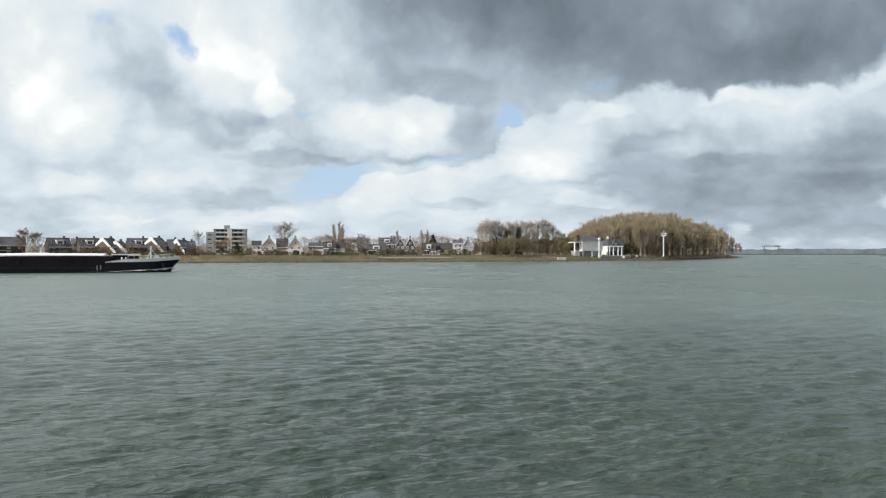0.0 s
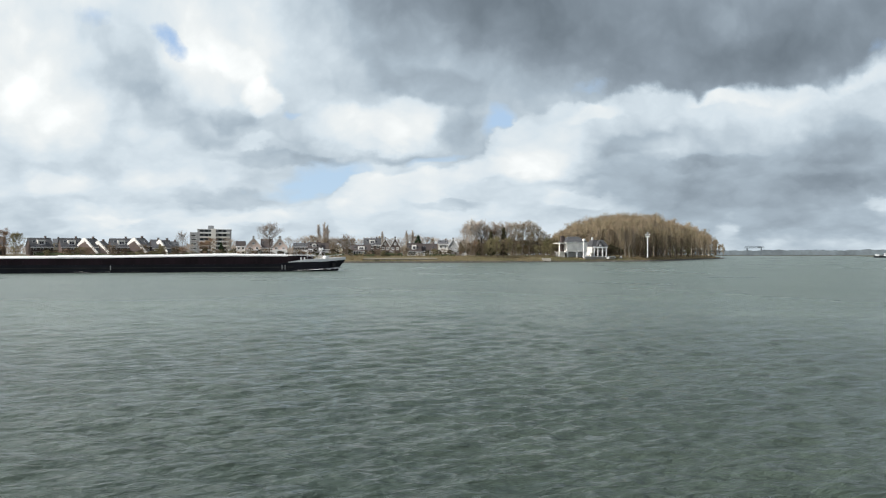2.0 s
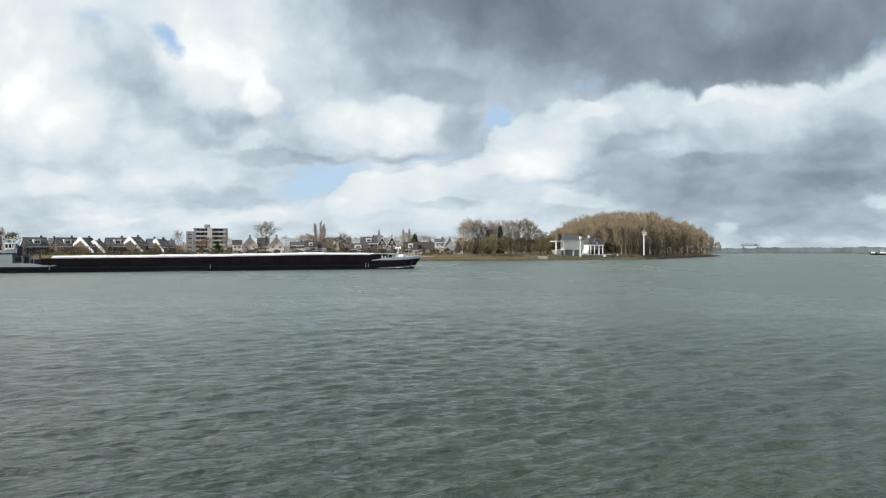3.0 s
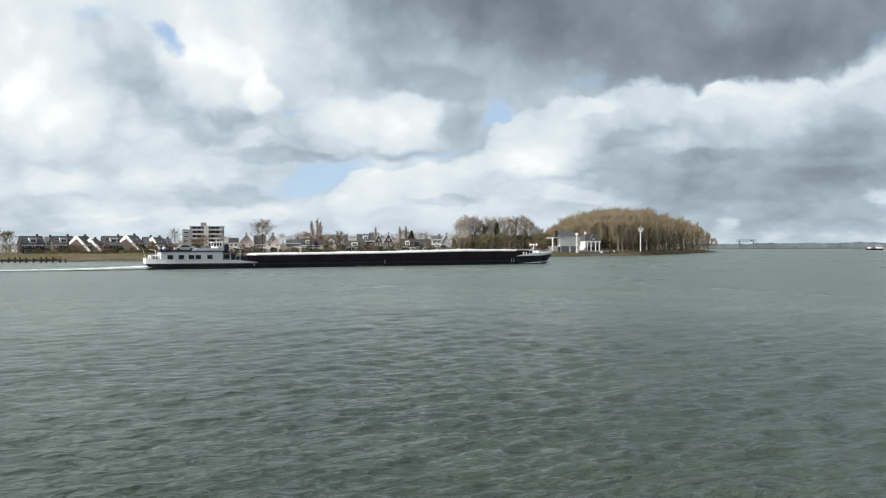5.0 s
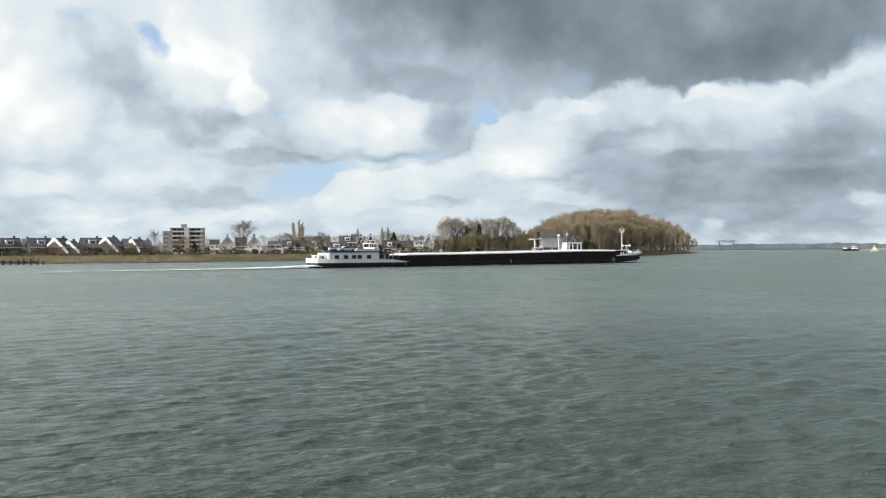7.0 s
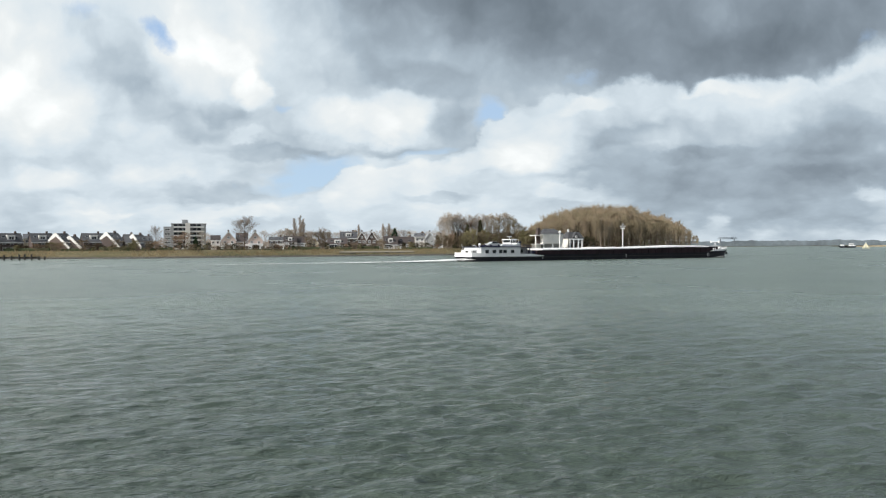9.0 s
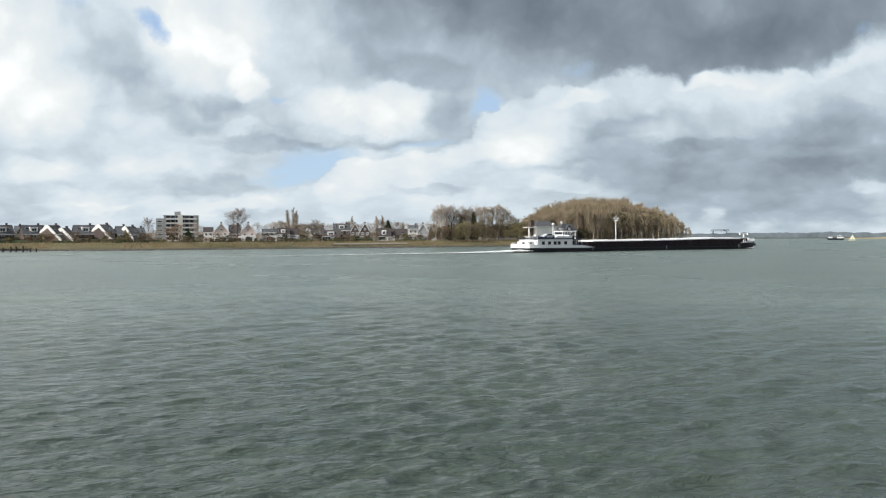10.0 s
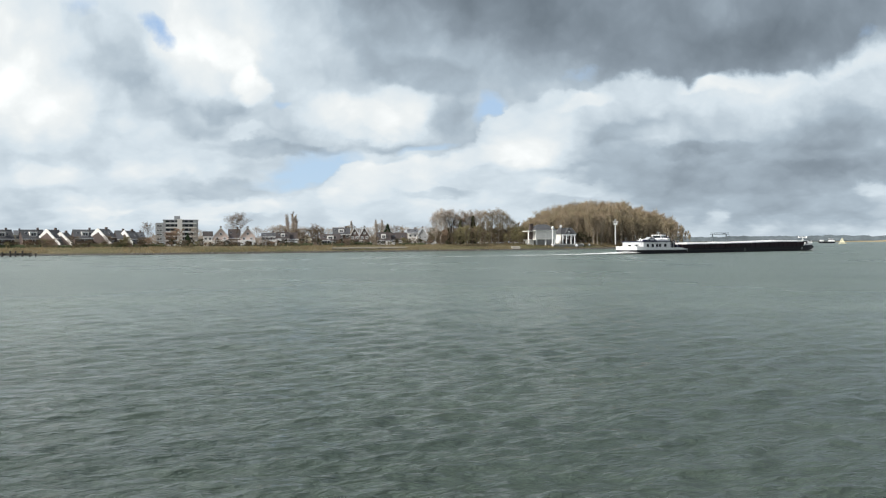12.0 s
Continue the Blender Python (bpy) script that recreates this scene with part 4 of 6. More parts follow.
def build_terraces():
    dark = "terraced house of dark brick under a grey tiled roof"
    white = "terraced house with a white sloping end wall and grey roof"
    house(dark, -33.6, -32.0, 338, 8.0, 11.5, wall="dark_brick", cols=3)
    house(dark, -30.35, -29.2, 340, 7.4, 11.1, wall="dark_brick", spin=14, band="dark_brick", dormer=True)
    house("terraced house of pale render behind bare garden trees", -29.1, -28.75, 344, 9.2, 10.8, wall="cream", cols=1, door=False)
    house(dark, -28.55, -27.4, 341, 7.4, 11.0, wall="dark_brick", spin=12, band="dark_brick", dormer=True)
    house(white, -26.85, -26.1, 342, 7.4, 10.9, wall="brick", wing=4.6, spin=39, cols=2, deep=9)
    house(white, -26.0, -25.55, 343, 6.6, 9.6, wall="dark_brick", wing=3.6, spin=39, cols=1, door=False)
    house(dark, -25.5, -24.3, 342, 7.4, 10.9, wall="dark_brick", spin=10, dormer=True, band="dark_brick")
    house(white, -23.75, -23.0, 343, 7.9, 11.1, wall="dark_brick", wing=4.6, spin=39, cols=2, deep=9)
    house(dark, -22.9, -22.3, 344, 7.0, 10.4, wall="dark_brick", cols=2, spin=12)
    house(white, -22.1, -21.45, 345, 7.0, 10.2, wall="brick", wing=2.4, cols=2, spin=34)
    house(dark, -21.9, -21.2, 356, 7.0, 9.8, wall="brick", cols=2, spin=10)


def build_flat():
    xl, xr, far, base = bearing(-20.4, 480)[0], bearing(-17.72, 480)[0], 480, 3.0
    ob = thing("apartment_block", "pale grey concrete apartment block with white balconies", "apartment block", pose((xl + xr) / 2, far, base, 0, 0, 19))
    w = xr - xl
    hw = w / 2
    part("wall", box(-hw + 4.6, hw, 0, 12, -0.5, 16.2), "concrete", ob)
    part("side_wing", box(-hw, -hw + 4.6, 0.6, 11, -0.5, 14.6), "concrete", ob)
    part("lift_house", box(-1.6, 1.9, 3, 8, 16.2, 19.0), "concrete", ob)
    part("roof", box(-hw + 4.3, hw + 0.3, -0.3, 12.3, 16.2, 16.6), "steel", ob)
    for k in range(6):
        z = 0.4 + k * 2.7
        part("balcony", box(-hw + 6.0, hw - 1.0, -1.3, -0.001, z + 0.0, z + 0.85, None), "white" if k % 2 else "render", ob)
        for i in range(6):
            window(ob, -hw + 7.2 + i * 2.75, -0.02, z + 1.78, 2.5, 1.7, "steel", 0, False)
        if k < 5:
            window(ob, -hw + 2.3, 0.58, z + 1.5, 3.2, 1.3)
    part("stair_tower", box(0.2, 3.2, -1.6, -0.002, -0.4, 16.9), "render", ob)


def build_village():
    house("low white house with wide balconies", -17.3, -16.7, 372, 8.0, 10.2, wall="render", roof="red_tile", cols=2, band="white", chimney=False)
    house("pale pink brick gabled house with white ground floor", -16.6, -15.62, 369, 8.0, 11.9, "y", wall="pink_brick", roof="red_tile", cols=2, band="white", veranda=True)
    house("dark connecting house with red-brown roof and white balcony", -15.56, -14.8, 373, 7.4, 11.3, wall="dark_brick", roof="red_tile", cols=2, door=False, band="white")
    house("pale pink brick gabled house with white edges", -14.74, -13.75, 370, 7.9, 11.9, "y", wall="pink_brick", roof="red_tile", cols=2, band="white", veranda=True)
    house("dark house with white horizontal balconies", -13.25, -12.25, 380, 7.8, 9.4, wall="dark_brick", roof="tile", band="white", cols=3, veranda=True)
    house("brown brick house with red-brown roof", -12.2, -11.35, 378, 6.8, 9.8, lean=True, wall="brick", roof="red_tile", cols=2, band="white", dormer=True)
    house("dark brick house with red-brown roof", -11.3, -10.7, 382, 6.6, 9.6, wall="dark_brick", roof="red_tile", cols=2, band="white")
    house("small cream house among bare shrubs", -10.35, -9.75, 395, 6.5, 9.6, "y", wall="cream", roof="red_tile", cols=1, chimney=False)
    house("long low cream house with a wide pale roof", -9.05, -7.65, 385, 5.6, 8.6, lean=True, wall="cream", roof="red_tile", storeys=1, cols=5, chimney=False, dormer=True)
    house("brick house with a white flat-topped attic", -8.15, -6.95, 412, 9.2, 12.4, wall="brick", roof="tile", cols=3, dormer=True)
    house("dark red brick house with twin gables", -6.9, -6.25, 394, 8.2, 12.0, "y", wall="brick", roof="red_tile", cols=2)
    house("dark red brick house with twin gables", -6.2, -5.5, 394, 8.2, 12.2, "y", lean=True, wall="brick", roof="tile", cols=2)
    house("low house with a white veranda and red roof", -4.95, -3.95, 398, 5.6, 9.6, lean=True, wall="render", roof="red_tile", storeys=1, cols=4, dormer=True)
    house("house with a steep grey roof and white veranda", -3.9, -2.75, 402, 5.8, 9.4, lean=True, wall="render", roof="red_tile", storeys=1, cols=4)
    house("tall white house with grey flat dormers", -2.65, -1.95, 412, 9.6, 11.4, wall="render", roof="tile", cols=2)
    house("grey gabled house with dark roof", -1.9, -1.2, 410, 8.4, 12.0, "y", wall="concrete", roof="tile", cols=2)
    # white garden wall and veranda posts
    for a, b, far in ((-4.9, -2.7, 394), (-1.2, -0.62, 404)):
        xl, xr = bearing(a, far)[0], bearing(b, far)[0]
        ob = thing("garden_fence", "white painted garden fence on the bank", "fence", pose((xl + xr) / 2, far, 3.0))
        w = xr - xl
        k = max(4, int(w / 1.4))
        for i in range(k + 1):
            part("post", box(-w / 2 + w * i / k - 0.09, -w / 2 + w * i / k + 0.09, -0.09, 0.09, -0.2, 1.5), "white", ob)
        for z in (0.35, 0.8, 1.25):
            part("rail", box(-w / 2, w / 2, -0.12, -0.091, z, z + 0.22), "white", ob)
    xl, far = bearing(-0.72, 403)
    ob = thing("shed", "small white shed at the end of the fence", "shed", pose(xl, far, 3.1))
    part("wall", box(-1, 1, 0, 2, -0.3, 1.9), "white", ob)
    part("roof", prism([(-1.2, 1.9), (1.2, 1.9), (0, 2.5)], -0.2, 2.2), "tile", ob)


def build_villa():
    far = 417
    x0 = bearing(7.45, far)[0]
    ob = thing("villa", "white modern villa on columns with dark hipped roof", "villa", pose(x0, far, 2.4, 0, 0, 22))
    part("upper_storey", box(-5.3, 7.2, 0, 9, 3.1, 8.2, None, 0.05), "render", ob)
    part("lower_storey", box(-3.2, 6.0, 2.0, 9, -1.0, 3.1), "concrete", ob, "grey set-back ground storey")
    own = bmesh.new()
    c = [own.verts.new(q) for q in ((-5.8, -0.5, 8.2), (7.7, -0.5, 8.2), (7.7, 9.5, 8.2), (-5.8, 9.5, 8.2), (-2.5, 4, 11.3), (4.0, 4, 11.3))]
    for f in ((0, 1, 5, 4), (1, 2, 5), (2, 3, 4, 5), (3, 0, 4), (3, 2, 1, 0)):
        own.faces.new([c[i] for i in f])
    part("roof", own, "tile", ob)
    part("chimney", box(-6.9, -5.0, 3, 4.6, 3.2, 11.6), "dark_brick", ob, "tall dark brick chimney")
    part("terrace", box(-9.6, -5.3, -0.5, 6, 2.6, 3.1), "render", ob)
    part("terrace_wall", box(-9.2, -6.2, 0.5, 5, -1.0, 2.6), "render", ob)
    part("eaves_slab", box(-10.2, -5.4, 0, 6, 7.4, 7.8), "render", ob)
    for x in (-4.6, 1.0, 6.6):
        part("column", rod((x, 0.5, -2.4), (x, 0.5, 3.1), 0.45, 0.45, None, 10), "white", ob)
    part("fascia", box(-5.6, 7.5, -0.35, -0.06, 7.85, 8.19), "white", ob)
    part("string_course", box(-5.3, 7.2, -0.06, -0.001, 4.4, 4.6), "white", ob)
    part("garage_door", box(1.6, 5.4, 1.92, 1.999, -0.6, 2.3), "steel", ob)
    # the older house beside it
    far = 432
    x1 = bearing(9.25, far)[0]
    o2 = thing("villa", "white house with dark mansard roof and pillared porch", "villa", pose(x1, far, 3.0, 0, 0, 18))
    o2.scale = (0.88, 0.88, 0.86)
    # dark brick here stands in for the shade inside the open porch
    part("wall", box(-5.6, 5.0, 0, 9, -0.8, 6.2), "dark_brick", o2)
    part("side_wall", box(-5.9, -5.601, -0.1, 9, -0.8, 6.19), "render", o2)
    own = bmesh.new()
    c = [own.verts.new(q) for q in ((-6.2, -0.6, 6.2), (5.6, -0.6, 6.2), (5.6, 9.6, 6.2), (-6.2, 9.6, 6.2), (-4.0, 2.6, 10.6), (3.2, 2.6, 10.6), (3.2, 6.5, 10.6), (-4.0, 6.5, 10.6))]
    for f in ((0, 1, 5, 4), (1, 2, 6, 5), (2, 3, 7, 6), (3, 0, 4, 7), (4, 5, 6, 7), (3, 2, 1, 0)):
        own.faces.new([c[i] for i in f])
    part("roof", own, "tile", o2)
    part("gable", prism([(-3.6, 6.2), (1.6, 6.2), (-1.0, 10.2)], -1.6, 3), "tile", o2)
    window(o2, -1.0, -1.65, 7.4, 1.4, 1.3)
    part("chimney", box(-4.0, -3.0, 4, 5, 10.4, 12.4), "white", o2)
    for x in (-5.2, -2.6, 0.6, 3.2):
        part("column", rod((x, -1.4, -0.8), (x, -1.4, 6.2), 0.4, 0.35, None, 10), "white", o2)
    part("porch_beam", box(-5.8, 4.0, -1.75, -1.05, 5.3, 6.19), "white", o2)
    for x in (-4.0, -1.0, 2.0):
        part("door", box(x - 0.75, x + 0.75, -0.06, 0.03, -0.5, 2.5), "glass", o2)
        window(o2, x, -0.02, 4.1, 1.4, 1.5)
    # globe-topped posts
    for a in (8.05,):
        x, y = bearing(a, 414)
        p = thing("gate_post", "tall white post with a globe on top", "post", pose(x, y, 2.4))
        part("shaft", rod((0, 0, -0.5), (0, 0, 8.6), 0.42, 0.3, None, 10), "white", p)
        part("globe", ball(0, 0, 9.3, 0.85), "white", p)
    # terrace wall, steps and slipway on the bank
    x, y = bearing(8.9, 421)
    t = thing("quay_wall", "pale concrete terrace wall with white coping", "wall", pose(x, y, 1.5, 0, 0, 42))
    part("body", box(-9, 16, -0.5, 1.4, -1.6, 1.1), "paving", t)
    part("coping", box(-9.2, 16.2, -0.7, 1.6, 1.1, 1.45), "white", t)
    x, y = bearing(5.35, 401)
    t = thing("slipway", "pale concrete block on the bank", "slipway", pose(x, y, 1.0))
    part("body", box(-2.2, 2.2, -2, 4, -1.5, 1.0, None, 0.15), "paving", t)
    for k, (a, far2, ln, mat) in enumerate(((10.15, 434, 7.5, "white"), (10.7, 440, 6.0, "steel"), (9.75, 428, 6.0, "white"))):
        x, y = bearing(a, far2)
        boat(x, y, 1.5, ln, mat, 62 + 12 * k)


def boat(x, y, z, ln, mat, spin):
    ob = thing("rowing_boat", "small boat laid up on the bank", "boat", pose(x, y, z, 0, 0, spin))
    bm = bmesh.new()
    rings = []
    for i in range(9):
        t = i / 8
        w = 1.0 * math.sin(math.pi * (0.12 + 0.86 * t) ** 0.8) ** 0.6 + 0.03
        rings.append([bm.verts.new((ln * (t - 0.5), yy * w, zz)) for yy, zz in ((-1, 0.9 + 0.3 * abs(t - 0.4)), (-0.75, 0.25), (0, -0.05), (0.75, 0.25), (1, 0.9 + 0.3 * abs(t - 0.4)))])
    for a, b in zip(rings, rings[1:]):
        for j in range(4):
            bm.faces.new((a[j], a[j + 1], b[j + 1], b[j]))
        bm.faces.new((a[4], a[0], b[0], b[4]))
    bm.faces.new(rings[0])
    bm.faces.new(rings[-1][::-1])
    bmesh.ops.recalc_face_normals(bm, faces=bm.faces[:])
    part("hull", bm, mat, ob)
    part("cabin", box(-ln * 0.15, ln * 0.15, -0.5, 0.5, 0.9, 1.5, None, 0.1), "white", ob)


def build_mast():
    x, y = bearing(12.56, 462)
    ob = thing("radar_mast", "tall white signal mast with crossbar on the bank", "mast", pose(x, y, 2.8, 0, 0, -12))
    part("pole", rod((0, 0, -0.5), (0, 0, 12.4), 0.42, 0.34, None, 12), "white", ob)
    part("platform", box(-1.3, 1.3, -0.7, 0.7, 11.4, 12.0, None, 0.1), "white", ob)
    part("crossbar", box(-1.7, 1.7, -0.2, 0.2, 12.9, 13.3), "white", ob)
    for s in (-1, 1):
        part("strut", rod((s * 0.4, 0, 12.0), (s * 1.5, 0, 12.9), 0.13, 0.13), "white", ob)
    part("scanner", box(-0.5, 0.5, -0.4, 0.4, 12.0, 14.6, None, 0.15), "steel", ob)


def build_crane():
    far = 2120
    xl, xr = bearing(19.15, far)[0], bearing(20.2, far)[0]
    w = xr - xl
    ob = thing("gantry_crane", "far grey gantry crane on the horizon", "crane", pose((xl + xr) / 2, far, 1.5))
    part("girder", box(-w / 2 - 4, w / 2 + 4, -2, 2, 19.5, 21.0), "crane", ob)
    for x in (-w / 2 + 3, w / 2 - 3):
        for s in (-1, 1):
            part("leg", rod((x + s * 3.5, 0, -1), (x, 0, 20), 1.0, 1.0, None, 4), "crane", ob)
    part("trolley", box(w * 0.25, w * 0.25 + 5, -2.5, 2.5, 21.0, 23.0), "crane", ob)
    for i in range(9):
        x = -w / 2 - 3 + (w + 6) * i / 9
        part("truss_bar", rod((x, 0, 21.0), (x + (w + 6) / 18, 0, 23.8), 0.5, 0.5, None, 4), "crane", ob)
    part("top_chord", box(-w / 2 - 2, w / 2 + 3, -0.6, 0.6, 23.6, 24.6), "crane", ob)


def build_jetty():
    far = 283
    xl, xr = bearing(-31.5, far)[0], bearing(-27.2, far)[0]
    ob = thing("jetty", "dark timber jetty on piles at the water's edge", "jetty", pose(0, far, 0))
    part("deck", box(xl - 30, xl + 21, 0, 2.2, 1.05, 1.3), "dark_wood", ob)
    part("fender_beam", box(xl - 30, xl + 21.2, -0.16, -0.001, 0.7, 1.2), "dark_wood", ob)
    rng = random.Random(2)
    for i in range(22):
        x = xl - 28 + 52 * i / 21 + rng.uniform(-0.5, 0.5)
        part("pile", rod((x, -0.5, -2), (x + rng.uniform(-0.1, 0.1), -0.5, rng.uniform(1.2, 2.3)), 0.34, 0.3, None, 7), "dark_wood", ob)


SKYLINE = ((5.4, 0.018), (6.2, 0.029), (7.2, 0.040), (8.7, 0.0495), (9.6, 0.0505), (11.6, 0.0525), (13.0, 0.0515), (13.8, 0.047), (14.5, 0.044), (15.4, 0.0395), (16.4, 0.031), (17.2, 0.021), (17.9, 0.009))


def skyline(a):
    return float(np.interp(a, [p[0] for p in SKYLINE], [p[1] for p in SKYLINE]))


def build_wood():
    """The mixed wood on the headland, bare but budding."""
    rng = random.Random(21)
    shore_a = [(math.degrees(math.atan2(x, y)), y) for x, y in SHORE[8:]]
    gold, brown = "tall bare deciduous tree with ochre budding twigs", "tall bare deciduous tree with brown twigs"
    for row in range(7):
        a = 5.6 + rng.uniform(0, 0.3)
        while a < 17.9:
            near = float(np.interp(a, [p[0] for p in shore_a], [p[1] for p in shore_a]))
            if row > (7 if a < 16.6 else 4 if a < 17.3 else 2):
                a += 0.5
                continue
            far = near + 26 + row * 14 * (1 + 0.4 * (a > 13)) + rng.uniform(-7, 7)
            if a < 10.4:
                far += 22
            frac = (0.74, 0.84, 0.9, 0.94, 0.97, 1.0, 1.02)[row] * rng.uniform(0.84, 1.05)
            high = max(3.0, 1.0 + skyline(a) * far * frac)
            kind = "wood" if rng.random() < 0.62 else "wood_red"
            tree(kind, a, far, high, gold if kind == "wood" else brown, wide=rng.uniform(0.8, 1.15) if high > 8 else 1.3, group="wood on the headland", seed=rng.randrange(4))
            a += rng.uniform(0.36, 0.62) * (0.75 if high > 14 else 0.62)
    for a in np.arange(10.3, 17.5, 0.36):
        near = float(np.interp(a, [p[0] for p in shore_a], [p[1] for p in shore_a]))
        tree("olive" if rng.random() < 0.35 else "shrub", float(a), near + 20 + rng.uniform(-2, 5), rng.uniform(2.2, 5.5), "low tangled shrub at the wood's edge", "shrub", group="shrubs along the bank", seed=rng.randrange(3), name="shrub")


def build_thickets():
    """Dense undergrowth inside the wood and the grove."""
    rng = random.Random(17)
    for i in range(104):
        a = -0.9 + 0.175 * i + rng.uniform(-0.1, 0.1)
        far = (436 if a < 6.5 else 470 if a < 12 else 470 + (a - 12) * 60) + rng.uniform(0, 14)
        tree(rng.choice(("shrub", "olive", "shrub")), a, far, rng.uniform(7, 10) * (1 if a < 15.5 else 0.6), "tangled brown undergrowth below the trees", "shrub", wide=1.05, group="undergrowth", seed=rng.randrange(3), name="shrub")


def build_background():
    """Far gardens and copses behind the village: too many twigs to count."""
    rng = random.Random(44)
    verts, faces = [], []
    for _ in range(15000):
        a = rng.uniform(-36, 6)
        far = rng.uniform(540, 640)
        x = far * math.tan(radians(a))
        top = 6.5 + 4.5 * noise.noise(Vector((a * 0.6, 2, 0))) + 3.0 * noise.noise(Vector((a * 2.6, 8, 0)))
        z = 2.8 + max(1.5, top) * rng.random() ** 0.75
        h, w, lean = rng.uniform(1.0, 2.4), rng.uniform(0.12, 0.3), rng.uniform(-0.9, 0.9)
        k = len(verts)
        verts += [(x - w, far, z - 0.5), (x + w, far, z - 0.5), (x + lean, far + rng.uniform(-0.6, 0.6), z + h)]
        faces.append((k, k + 1, k + 2))
    me = list_mesh("background_scrub", verts, faces, "twig_grey")
    tagged(new("background_scrub", me), "far brown gardens and copses behind the village", "trees", kind="stuff")


def hedge(left, right, far, high):
    """A clipped garden hedge with an uneven top."""
    (xl, yl), (xr, yr) = bearing(left, far), bearing(right, far)
    n = max(4, int((xr - xl) / 0.7))
    bm = bmesh.new()
    rows = []
    for i in range(n + 1):
        x = xl + (xr - xl) * i / n
        j = [0.18 * noise.noise(Vector((x * 0.9, far, k * 3.0))) for k in range(4)]
        rows.append([bm.verts.new(c) for c in ((x, far - 0.6 + j[0], 2.7), (x, far - 0.55 + j[1], 3.1 + high * 0.85 + j[1]), (x, far - 0.1 + j[2], 3.1 + high + j[2]), (x, far + 0.4, 3.1 + high * 0.85 + j[3]), (x, far + 0.6, 2.7))])
    for a, b in zip(rows, rows[1:]):
        for k in range(4):
            bm.faces.new((a[k], b[k], b[k + 1], a[k + 1]))
    bm.faces.new(rows[0])
    bm.faces.new(rows[-1][::-1])
    bmesh.ops.recalc_face_normals(bm, faces=bm.faces[:])
    tagged(part("hedge", bm, "hedge", None), "dark clipped garden hedge along the bank", "hedge", "garden hedges")


def build_hedges():
    for l, r, far, h in ((-16.9, -15.2, 352, 0.7), (-30.2, -27.6, 336, 1.4), (-27.2, -25.0, 336, 1.1), (-24.6, -22.4, 337, 1.6), (-21.9, -19.8, 338, 1.2), (-18.8, -17.5, 346, 1.0), (-14.7, -12.4, 358, 0.5), (-12.2, -9.6, 366, 1.2), (-8.9, -7.2, 374, 1.0), (-6.9, -5.3, 378, 1.5), (-3.6, -1.4, 386, 0.9)):
        hedge(l, r, far, h)


